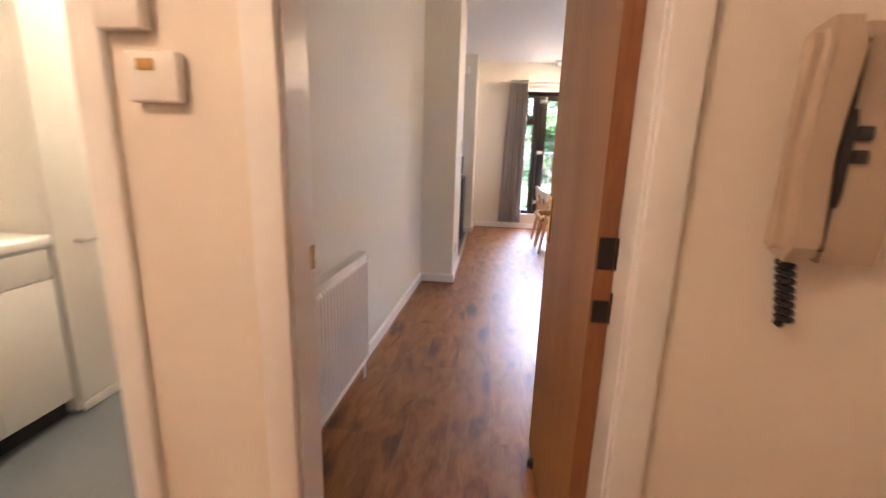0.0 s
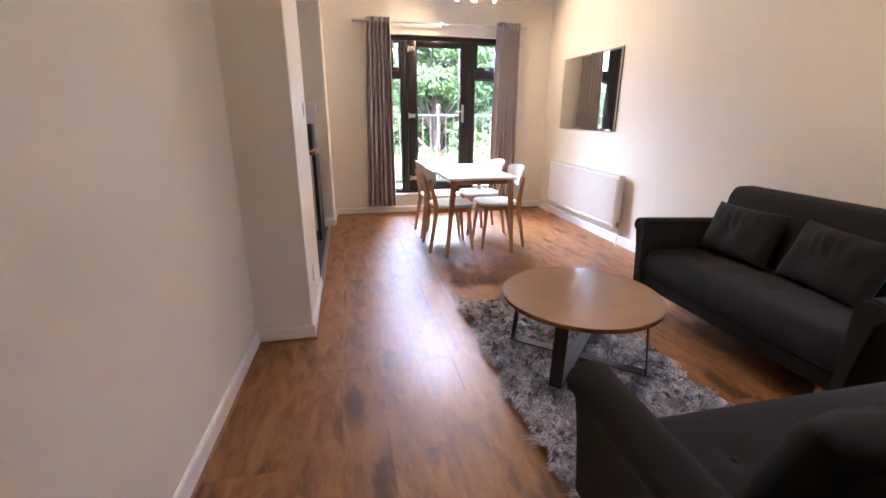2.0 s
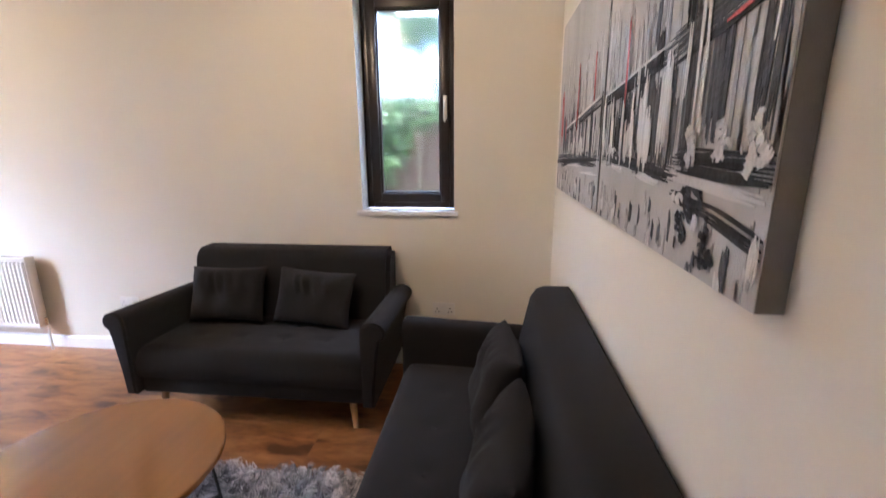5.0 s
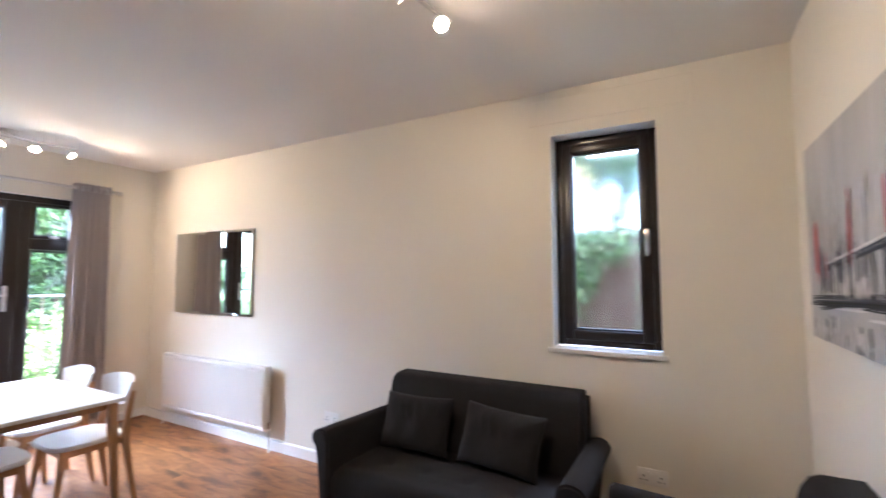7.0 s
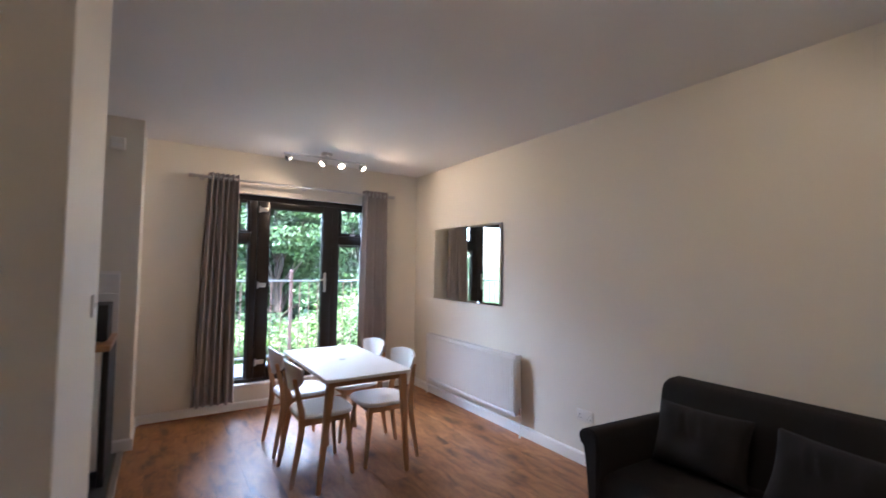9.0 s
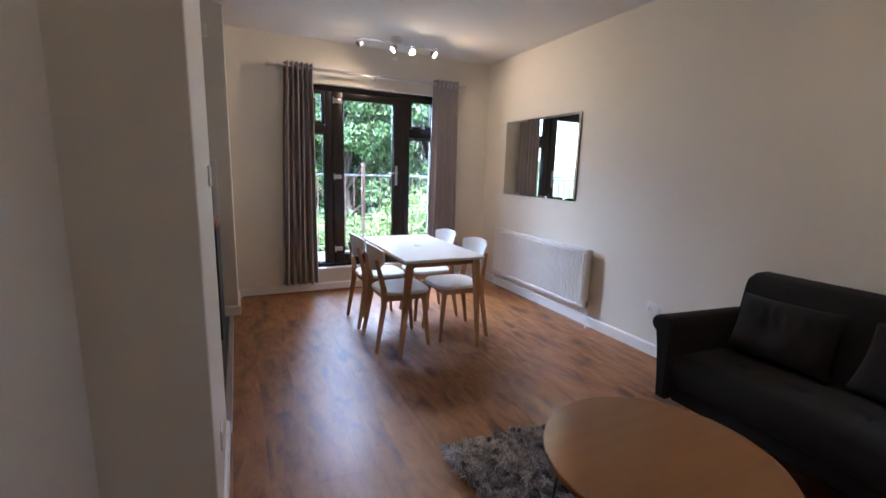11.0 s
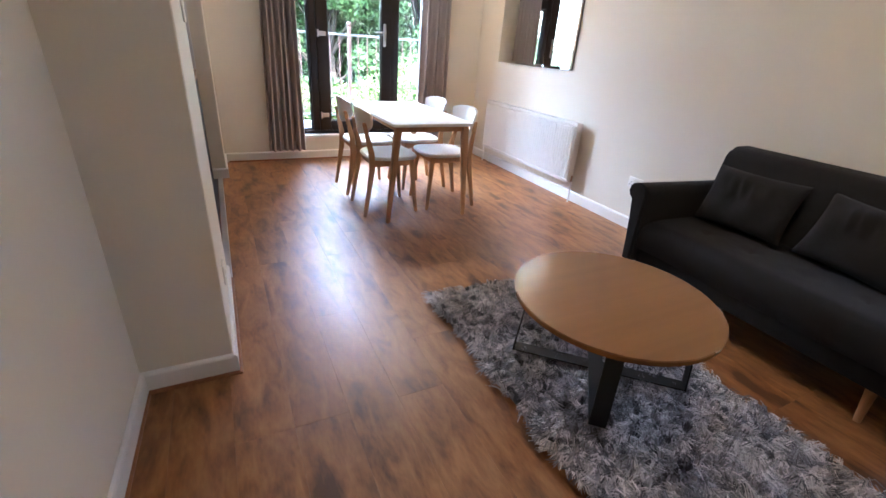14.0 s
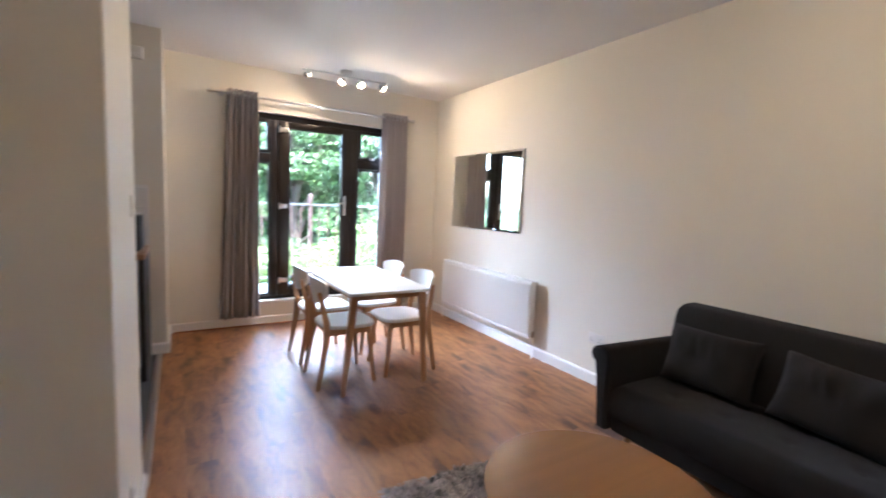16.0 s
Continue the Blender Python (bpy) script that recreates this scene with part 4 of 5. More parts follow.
def chair():
    """Oak chair with a white rounded seat and a curved white back. Front at -y."""
    t = thing("dining_chair", "oak chair with white seat and curved white back", "chair", "chairs round the table")
    SZ = 0.455
    out = []
    for k in range(28):
        a = 2 * math.pi * k / 28
        c, s = math.cos(a), math.sin(a)
        e = 0.62
        x = 0.205 * math.copysign(abs(c) ** e, c) * (1 + 0.07 * -s)
        y = 0.205 * math.copysign(abs(s) ** e, s) - 0.01
        out.append((x, y))
    bm = BM()
    prism(bm, out, "z", SZ - 0.026, SZ, 0.008, 3)
    for v in bm.verts:
        if v.co.z > SZ - 0.005:
            v.co.z -= 0.008 * max(0, 1 - (v.co.x ** 2 + v.co.y ** 2) / 0.035)
    part("seat", bm, M_WHITE, t, "white lacquered seat")
    for sx in (-1, 1):
        bm = BM()
        bar(bm, (sx * 0.185, -0.19, 0.0), (sx * 0.155, -0.145, SZ - 0.0265), (0.024, 0.024), (0.036, 0.036), 0.006)
        part("leg", bm, M_OAK, t)
        bm = BM()
        pts = [((sx * 0.19, 0.235, 0.0), (0.022, 0.026)), ((sx * 0.178, 0.175, 0.36), (0.026, 0.042)), ((sx * 0.168, 0.175, 0.48), (0.026, 0.042)), ((sx * 0.142, 0.222, 0.70), (0.022, 0.026))]
        vs = []
        for p, wd in pts:
            vs.append([bm.verts.new(Vector(p) + Vector((a * wd[0] / 2, b * wd[1] / 2, 0))) for a, b in ((-1, -1), (1, -1), (1, 1), (-1, 1))])
        for r, s in zip(vs, vs[1:]):
            for i in range(4):
                bm.faces.new((r[i], r[(i + 1) % 4], s[(i + 1) % 4], s[i]))
        bm.faces.new(vs[0]), bm.faces.new(vs[-1])
        bmesh.ops.recalc_face_normals(bm, faces=bm.faces[:])
        bmesh.ops.bevel(bm, geom=[e for e in bm.edges], offset=0.004, segments=2, affect="EDGES")
        part("rear_leg", bm, M_OAK, t)
        bm = BM()
        box(bm, sx * 0.16 - 0.011, sx * 0.16 + 0.011, -0.14, 0.17, SZ - 0.072, SZ - 0.0265, 0.003, 1)
        part("side_rail", bm, M_OAK, t)
    for y in (-0.15, 0.155):
        bm = BM()
        box(bm, -0.148, 0.148, y - 0.01, y + 0.01, SZ - 0.072, SZ - 0.0265, 0.003, 1)
        part("cross_rail", bm, M_OAK, t)
    bm = BM()
    nx, nz = 20, 8
    g = {}
    for side in (0, 1):
        for i in range(nx + 1):
            u = -1 + 2 * i / nx
            for k in range(nz + 1):
                f = k / nz
                half = 0.205 * (1 - 0.12 * (1 - f)) * (1.0 if f > 0.35 else 0.9 + 0.1 * f / 0.35)
                x = u * half
                lo = 0.60 + 0.075 * abs(u) ** 2.5
                hi = 0.80 - 0.03 * abs(u) ** 3
                z = lo + (hi - lo) * f
                y = 0.205 + 0.17 * (z - 0.6) * 0.9 - 0.05 * u * u + 0.012 * (1 - side)
                g[side, i, k] = bm.verts.new((x, y + (0.0 if side else 0.004), z))
    for side in (0, 1):
        for i in range(nx):
            for k in range(nz):
                bm.faces.new((g[side, i, k], g[side, i + 1, k], g[side, i + 1, k + 1], g[side, i, k + 1]))
    for i in range(nx):
        for k in (0, nz):
            bm.faces.new((g[0, i, k], g[0, i + 1, k], g[1, i + 1, k], g[1, i, k]))
    for k in range(nz):
        for i in (0, nx):
            bm.faces.new((g[0, i, k], g[0, i, k + 1], g[1, i, k + 1], g[1, i, k]))
    part("backrest", bm, M_WHITE, t, "curved white plywood back", 50)
    return t


first = chair()
first.matrix_basis = pose(1.215, 1.66, 0, 0, 0, 90)
for x, y, a in ((1.215, 2.2, 91), (1.70, 1.67, -91), (1.69, 2.21, -89)):
    copy_thing(first, pose(x, y, 0, 0, 0, a))

# ---- sofas ----


def cushion(name, w, h, d, m, label, seed):
    """A soft pillow with pinched corners, seams and a few creases."""
    rnd = random.Random(seed)
    bm = BM()
    n = 34
    for side in (-1, 1):
        grid = []
        for i in range(n + 1):
            row = []
            for k in range(n + 1):
                u, v = -1 + 2 * i / n, -1 + 2 * k / n
                prof = (max(0, 1 - u ** 4) ** 0.55) * (max(0, 1 - v ** 4) ** 0.55)
                pin = 1 - 0.07 * (1 - abs(u) ** 2) * (abs(v) ** 3)
                pin2 = 1 - 0.07 * (1 - abs(v) ** 2) * (abs(u) ** 3)
                cr = 0.02 * prof * noise.noise(Vector((u * 2.2 + seed, v * 1.2, side * 3.0 + seed)))
                for cu, cw, ca in ((-0.32, 0.05, 0.014), (-0.1, 0.06, 0.018), (0.16, 0.045, 0.013), (0.45, 0.07, 0.008)):
                    cr += ca * math.exp(-(((u - cu + 0.15 * v) / cw) ** 2)) * max(0, 1 - ((v - 0.45) / 0.45) ** 2) * prof
                row.append(bm.verts.new((u * w / 2 * pin2, side * (d / 2 * prof + cr + 0.002), v * h / 2 * pin)))
            grid.append(row)
        for i in range(n):
            for k in range(n):
                bm.faces.new((grid[i][k], grid[i + 1][k], grid[i + 1][k + 1], grid[i][k + 1]))
    bmesh.ops.remove_doubles(bm, verts=bm.verts[:], dist=0.0045)
    ob = tagged(part(name, bm, M_SOFA2, None, "", 70), label, "cushion", "sofa cushions")
    ob.matrix_basis = m
    return ob


def sofa(label, m):
    """Two-seat sofa: tufted seat, leaning back, flared rolled arms, tapered oak legs. Back at y=0, front at -y."""
    t = thing("sofa", label, "sofa", "pair of sofas", m)
    W, SEAT = 0.61, 0.425
    # seat with dimples under its buttons
    bm = BM()
    nx, ny = 40, 22
    x0, x1, y0, y1 = -W + 0.004, W - 0.004, -0.765, -0.17
    buttons = [(bx, by) for by in (-0.36, -0.56) for bx in (-0.36, -0.12, 0.12, 0.36)]
    top = []
    for i in range(nx + 1):
        row = []
        for k in range(ny + 1):
            x, y = x0 + (x1 - x0) * i / nx, y0 + (y1 - y0) * k / ny
            ex = min(x - x0, x1 - x, 0.05) / 0.05
            ey = min(y - y0, 0.06) / 0.06
            z = SEAT - 0.03 * (1 - math.sqrt(max(0, 1 - (1 - ex) ** 2))) - 0.045 * (1 - math.sqrt(max(0, 1 - (1 - ey) ** 2))) + 0.006 * math.sin(y * 7)
            for bx, by in buttons:
                z -= 0.016 * math.exp(-((x - bx) ** 2 + (y - by) ** 2) / 0.0011)
            row.append(bm.verts.new((x, y, z)))
        top.append(row)
    for i in range(nx):
        for k in range(ny):
            bm.faces.new((top[i][k], top[i + 1][k], top[i + 1][k + 1], top[i][k + 1]))
    edge = [top[i][0] for i in range(nx + 1)]
    low = [bm.verts.new((v.co.x, y0 - 0.004, 0.30)) for v in edge]
    low2 = [bm.verts.new((v.co.x, y0 + 0.012, 0.255)) for v in edge]
    for r, s in ((edge, low), (low, low2)):
        for i in range(nx):
            bm.faces.new((r[i], r[i + 1], s[i + 1], s[i]))
    part("seat", bm, M_SOFA, t, "button-tufted seat", 60)
    for bx, by in buttons:
        bm = BM()
        bmesh.ops.create_uvsphere(bm, u_segments=10, v_segments=6, radius=0.011, matrix=Matrix.Translation((bx, by, SEAT - 0.012 + 0.006 * math.sin(by * 7))) @ Matrix.Diagonal((1, 1, 0.5, 1)))
        part("button", bm, M_SOFA2, t)
    bm = BM()
    box(bm, -W + 0.006, W - 0.006, -0.745, -0.05, 0.165, 0.262, 0.012, 2)
    part("base", bm, M_SOFA, t)
    bm = BM()
    tube(bm, (-0.4, -0.66, 0.145), (0.4, -0.66, 0.145), 0.011, 0.011, 10)
    for bx in (-0.38, 0.38):
        tube(bm, (bx, -0.66, 0.145), (bx, -0.66, 0.172), 0.009, 0.009, 8)
    part("pull_out_rail", bm, M_STEEL, t, "silver metal rail under the seat")
    # back
    bm = BM()
    prism(bm, [(-0.245, 0.30), (-0.255, 0.44), (-0.185, 0.772), (-0.16, 0.812), (-0.13, 0.825), (-0.02, 0.826), (-0.002, 0.803), (-0.025, 0.17), (-0.2, 0.17)], "x", -W - 0.02, W + 0.02, 0.026, 4)
    part("backrest", bm, M_SOFA, t, "", 50)
    # arms: flared, with a rolled top that hangs outwards
    prof = [(0.614, 0.168), (0.614, 0.53), (0.618, 0.565), (0.632, 0.59), (0.66, 0.603), (0.69, 0.603), (0.72, 0.592), (0.738, 0.57), (0.742, 0.545), (0.732, 0.522), (0.712, 0.505), (0.698, 0.44), (0.682, 0.3), (0.672, 0.168)]
    for s in (-1, 1):
        bm = BM()
        prism(bm, [(s * x, z) for x, z in prof], "y", -0.785, -0.06, 0.012, 3)
        for v in bm.verts:
            if v.co.z > 0.45:
                v.co.z += 0.022 * max(0, min(1, (-v.co.y - 0.35) / 0.43)) ** 2 - 0.012 * max(0, min(1, (v.co.y + 0.35) / 0.3))
        part("arm", bm, M_SOFA, t, "flared arm with rolled top", 50)
    for sx in (-1, 1):
        for y in (-0.68, -0.12):
            bm = BM()
            tube(bm, (sx * 0.545, y - (0.02 if y < -0.3 else -0.02), 0.0), (sx * 0.53, y, 0.168), 0.013, 0.022, 14)
            part("leg", bm, M_OAK, t, "tapered pale oak leg")
    return t


SOFA1 = pose(WX - 0.02, -0.642, 0, 0, 0, -90)
SOFA2 = pose(1.56, NY + 0.009, 0, 0, 0, 180)
sofa("charcoal fabric two-seat sofa below the small window", SOFA1)
sofa("charcoal fabric two-seat sofa below the painting", SOFA2)
cushion("cushion", 0.46, 0.33, 0.13, SOFA1 @ pose(-0.33, -0.33, 0.585, -20, 0, 3), "charcoal cushion leaning on the sofa back", 2)
cushion("cushion", 0.48, 0.33, 0.13, SOFA1 @ pose(0.21, -0.335, 0.58, -21, 3, -5), "charcoal cushion leaning on the sofa back", 5)
cushion("cushion", 0.46, 0.34, 0.13, SOFA2 @ pose(-0.2, -0.34, 0.585, -20, -4, 4), "charcoal cushion leaning on the sofa back", 9)
cushion("cushion", 0.47, 0.34, 0.14, SOFA2 @ pose(0.28, -0.34, 0.585, -20, 0, -5), "charcoal cushion leaning on the sofa back", 12)

# ---- rug and coffee table ----
RX0, RX1, RY0, RY1 = 0.955, 1.86, -1.42, 0.21
rug = thing("shag_rug", "silvery grey long-pile shag rug", "rug")
bm = BM()
prism(bm, rounded_rect(RX0 + 0.01, RX1 - 0.01, RY0 + 0.01, RY1 - 0.01, 0.03), "z", 0.0005, 0.012, 0.003, 1)
part("backing", bm, M_RUGB, rug)
rng = np.random.default_rng(4)
NT, PER = 4200, 15
NS = NT * PER
tx, ty = np.repeat(rng.uniform(RX0, RX1, NT), PER), np.repeat(rng.uniform(RY0, RY1, NT), PER)
bx, by = tx + rng.normal(0, 0.005, NS), ty + rng.normal(0, 0.005, NS)
lean = np.repeat(rng.normal(0, 1.0, NT), PER)
ang = lean + rng.normal(0, 0.4, NS) + 2.2 * np.sin(tx * 6 + 2 * np.sin(ty * 5)) + 2 * np.cos(ty * 7)
ln = np.repeat(rng.uniform(0.025, 0.07, NT), PER) * rng.uniform(0.75, 1.15, NS)
wd = rng.uniform(0.0014, 0.0036, NS)
ht = np.repeat(rng.uniform(0.012, 0.042, NT), PER) * rng.uniform(0.7, 1.2, NS)
cx, cy = np.cos(ang), np.sin(ang)
verts = np.zeros((NS, 6, 3))
for k, (f, zf, wf) in enumerate(((0.0, 0.0, 1.0), (0.45, 1.0, 0.9), (1.0, 0.72, 0.35))):
    for s, sg in ((0, -1), (1, 1)):
        verts[:, 2 * k + s, 0] = bx + cx * ln * f - cy * wd * wf * sg
        verts[:, 2 * k + s, 1] = by + cy * ln * f + cx * wd * wf * sg
        verts[:, 2 * k + s, 2] = 0.011 + ht * zf
base = np.arange(NS)[:, None] * 6
faces = np.concatenate([base + np.array([0, 1, 3, 2]), base + np.array([2, 3, 5, 4])])
me = bpy.data.meshes.new("pile")
me.from_pydata(verts.reshape(-1, 3).tolist(), [], faces.tolist())
for mm in (M_RUG, M_RUG2, M_RUG3):
    me.materials.append(mm)
# Tone per tuft at random; the darkest puts gap shade into the colour.
tone = np.repeat(rng.choice([0, 0, 0, 1, 1, 2], NT), PER)
me.polygons.foreach_set("material_index", np.concatenate([tone, tone]).astype(np.int32))
pile = new("pile", me)
pile.parent = rug
tagged(pile, "long glossy grey yarn pile", "", "", "stuff")

CTX, CTY, CTZ, CTR = 1.385, -0.57, 0.405, 0.395
ct = thing("coffee_table", "round oak coffee table on crossed black steel frames", "coffee table", "", pose(CTX, CTY, 0))
bm = BM()
bmesh.ops.create_cone(bm, cap_ends=True, segments=72, radius1=CTR, radius2=CTR, depth=0.022, matrix=Matrix.Translation((0, 0, CTZ - 0.011)))
bmesh.ops.bevel(bm, geom=[e for e in bm.edges if abs(e.verts[0].co.z - e.verts[1].co.z) < 1e-5], offset=0.003, segments=2, affect="EDGES")
part("tabletop", bm, M_TOP, ct, "oak veneer top")
for a, dz in ((-43, 0.0), (47, 0.0065)):
    m = Euler((0, 0, radians(a))).to_matrix().to_4x4() @ Matrix.Identity(4)
    z0 = 0.05 + dz
    zt = CTZ - 0.0225
    bm = BM()
    box(bm, -0.355, 0.355, -0.03, 0.03, z0, z0 + 0.006, 0.001, 1, m)
    part("floor_bar", bm, M_BLACK, ct)
    bm = BM()
    box(bm, -0.325, 0.325, -0.03, 0.03, zt - 0.012 - dz, zt - 0.006 - dz, 0.001, 1, m)
    part("top_bar", bm, M_BLACK, ct)
    for s in (-1, 1):
        bm = BM()
        prism(bm, [(s * 0.355, z0), (s * 0.349, z0), (s * 0.319, zt - 0.006), (s * 0.325, zt - 0.006)], "y", -0.03, 0.03)
        bmesh.ops.transform(bm, matrix=m, verts=bm.verts[:])
        part("leg", bm, M_BLACK, ct, "flat black steel leg", 0)
bm = BM()
tube(bm, (0, 0, CTZ - 0.0355), (0, 0, CTZ - 0.0223), 0.06, 0.06, 20)
part("mounting_plate", bm, M_BLACK, ct)

# ---- painting on two canvases ----


def strokes(name, items, material, parent, depth):
    """Dry-brushed paint: each stroke a bundle of thin raised bristle streaks with ragged ends. items: (x0, z0, x1, z1, width)."""
    rnd = random.Random(len(items))
    bm = BM()
    for x0, z0, x1, z1, w in items:
        a, b = Vector((x0, z0)), Vector((x1, z1))
        ln = (b - a).length
        if ln < 1e-4:
            continue
        d = (b - a) / ln
        nrm = Vector((-d.y, d.x))
        k = max(1, round(w / 0.0055))
        for q in range(k):
            if k > 3 and rnd.random() < 0.07:
                continue
            off = (q + 0.5) / k - 0.5
            fray = min(0.03, 0.14 * ln)
            s0, s1 = a - d * rnd.uniform(-1, 1) * fray, b + d * rnd.uniform(-1, 1) * fray
            hw = w / k * rnd.uniform(0.4, 0.75)
            n = 4
            L, R = [], []
            wob = rnd.uniform(0, 6)
            for m in range(n + 1):
                f = m / n
                p = s0.lerp(s1, f) + nrm * (off * w + 0.0012 * math.sin(wob + 5 * f))
                h = hw * (1 - 0.6 * abs(2 * f - 1) ** 4)
                for lst, sg in ((L, 1), (R, -1)):
                    c = p + nrm * h * sg
                    lst.append(bm.verts.new((min(max(c.x, -0.446), 0.446), depth + 0.00008 * (q % 4), min(max(c.y, -0.383), 0.383))))
            for m in range(n):
                bm.faces.new((L[m], L[m + 1], R[m + 1], R[m]))
    ob = part(name, bm, material, parent, "", 0)
    sol = ob.modifiers.new("thick", "SOLIDIFY")
    sol.thickness = 0.0009
    ob["kind"] = "stuff"
    return ob


def canvas(cx, label, kind):
    t = thing("canvas_painting", label, "painting", "two-panel city painting", pose(cx, NY + 0.0005, 1.607) @ Matrix.Diagonal((0.962 if kind == 2 else 1, 1, 1, 1)))
    bm = BM()
    box(bm, -0.447, 0.447, 0.0, 0.036, -0.385, 0.385, 0.003, 2)
    part("edge_wrap", bm, M_CEDGE, t, "grey wrapped canvas edge")
    bm = BM()
    box(bm, -0.4465, 0.4465, 0.0362, 0.0372, -0.3845, 0.3845)
    part("canvas", bm, M_CANVAS, t, "grey and white painted ground")
    rnd = random.Random(kind)
    black, grey, pale, white, red = [], [], [], [], []

    def upright(dst, n, xa, xb, za, zb, wa, wb, foot=-0.2, drift=0.006):
        for _ in range(n):
            x = rnd.uniform(xa, xb)
            dst.append((x, foot + rnd.uniform(-0.02, 0.02), x + rnd.uniform(-drift, drift), rnd.uniform(za, zb), rnd.uniform(wa, wb)))

    def dab(dst, n, cx, cz, rx, rz, w):
        for _ in range(n):
            x, z = cx + rnd.uniform(-rx, rx), cz + rnd.uniform(-rz, rz)
            dst.append((x, z, x + rnd.uniform(-0.02, 0.02), z + rnd.uniform(-0.015, 0.015), w * rnd.uniform(0.6, 1.2)))

    # misty sky, skyline and water common to both panels
    for _ in range(34):
        x = rnd.uniform(-0.44, 0.44)
        z = rnd.uniform(0.02, 0.2)
        (pale if rnd.random() < 0.4 else white).append((x, z - rnd.uniform(0.04, 0.14), x, z, rnd.uniform(0.003, 0.008)))
    upright(pale, 60, -0.44, 0.44, -0.08, 0.1, 0.006, 0.02)
    for _ in range(60):
        x = rnd.uniform(-0.44, 0.44)
        z = rnd.uniform(-0.37, -0.27)
        rnd.choice((pale, pale, white, grey)).append((x, z, x, z - rnd.uniform(0.02, 0.07), rnd.uniform(0.005, 0.022)))
    if kind == 1:      # far panel: distant towers and the rising deck
        upright(black, 8, -0.44, 0.3, -0.15, -0.06, 0.003, 0.008)
        upright(grey, 34, -0.44, 0.3, -0.12, -0.02, 0.004, 0.016)
        upright(white, 26, -0.44, 0.2, -0.17, -0.07, 0.008, 0.02)
        grey += [(0.22, -0.11, -0.44, -0.035, 0.022), (0.44, -0.235, -0.44, -0.205, 0.035)]
        black += [(0.24, -0.12, -0.44, -0.05, 0.008), (0.44, -0.25, -0.44, -0.215, 0.018), (0.3, -0.265, 0.05, -0.245, 0.012), (-0.1, -0.24, -0.4, -0.235, 0.014)]
        white += [(0.2, -0.098, -0.44, -0.02, 0.006), (0.1, -0.255, -0.2, -0.245, 0.008), (-0.2, -0.27, -0.42, -0.262, 0.01)]
        red += [(0.31, -0.15, 0.31, 0.05, 0.05), (-0.06, -0.1, -0.06, 0.1, 0.035), (-0.06, 0.1, -0.06, 0.14, 0.008), (-0.34, -0.02, -0.34, 0.11, 0.016), (0.2, -0.14, 0.2, -0.05, 0.012)]
    else:              # near panel: dark piers under the deck, red tower, moored boats
        upright(grey, 46, -0.12, 0.44, -0.12, -0.01, 0.006, 0.026)
        upright(black, 14, -0.1, 0.44, -0.14, -0.03, 0.003, 0.01)
        upright(white, 24, -0.12, 0.42, -0.15, -0.03, 0.008, 0.024)
        upright(pale, 20, 0.0, 0.42, 0.0, 0.14, 0.006, 0.016, foot=-0.02)
        grey += [(0.44, -0.045, -0.08, -0.005, 0.032), (-0.08, -0.002, -0.446, 0.045, 0.06), (-0.172, -0.2, -0.168, 0.06, 0.056), (-0.275, -0.15, -0.272, 0.02, 0.06), (-0.1, 0.26, 0.08, 0.12, 0.006)]
        grey += [(0.1, -0.2, 0.1, -0.02, 0.022), (0.02, -0.2, 0.02, -0.01, 0.014), (0.24, -0.2, 0.24, -0.03, 0.03), (-0.4, -0.15, -0.4, 0.0, 0.05), (0.02, 0.02, 0.02, 0.11, 0.024)]
        white += [(0.4, -0.03, -0.1, 0.016, 0.006), (-0.205, -0.16, -0.2, 0.32, 0.012), (-0.226, -0.15, -0.224, 0.0, 0.016), (-0.066, -0.19, -0.066, -0.02, 0.05), (-0.22, 0.02, -0.218, 0.16, 0.014), (-0.28, 0.05, -0.28, 0.14, 0.02)]
        black += [(-0.15, 0.05, -0.146, 0.375, 0.046), (-0.205, 0.06, -0.2, 0.375, 0.012), (-0.012, -0.02, -0.01, 0.045, 0.036), (0.44, -0.2, -0.14, -0.225, 0.026), (0.2, -0.215, -0.14, -0.236, 0.03), (-0.16, -0.2, -0.446, -0.205, 0.045),
                  (0.44, -0.06, -0.06, -0.022, 0.006), (-0.1, -0.028, -0.446, 0.016, 0.01), (-0.15, -0.265, -0.3, -0.275, 0.022), (-0.28, -0.275, -0.446, -0.3, 0.03), (-0.28, 0.3, -0.446, 0.25, 0.005), (-0.28, 0.36, -0.446, 0.33, 0.005)]
        dab(black, 14, -0.24, -0.26, 0.05, 0.02, 0.03)
        dab(black, 10, -0.2, -0.32, 0.02, 0.03, 0.022)
        dab(black, 10, -0.29, -0.33, 0.025, 0.03, 0.024)
        for cx in (-0.215, -0.31, -0.4):
            dab(white, 10, cx, -0.17, 0.022, 0.025, 0.034)
        white += [(-0.13, -0.222, -0.446, -0.238, 0.03), (0.3, -0.23, 0.18, -0.236, 0.012), (0.06, -0.238, -0.08, -0.25, 0.016)]
        dab(white, 12, 0.3, -0.19, 0.08, 0.015, 0.012)
        dab(white, 8, -0.17, -0.262, 0.02, 0.006, 0.01)
        red += [(0.211, -0.06, 0.211, 0.11, 0.014), (-0.225, 0.07, -0.225, 0.376, 0.02), (-0.25, 0.16, -0.255, 0.376, 0.03), (-0.29, 0.14, -0.29, 0.376, 0.018), (-0.3, 0.0, -0.42, 0.022, 0.005)]
    strokes("pale_paint", pale, M_PLGT, t, 0.0383)
    strokes("slate_paint", grey, M_PGRY, t, 0.0391)
    strokes("black_paint", black, M_PBLK, t, 0.0407)
    strokes("white_paint", white, M_PWHT, t, 0.0423)
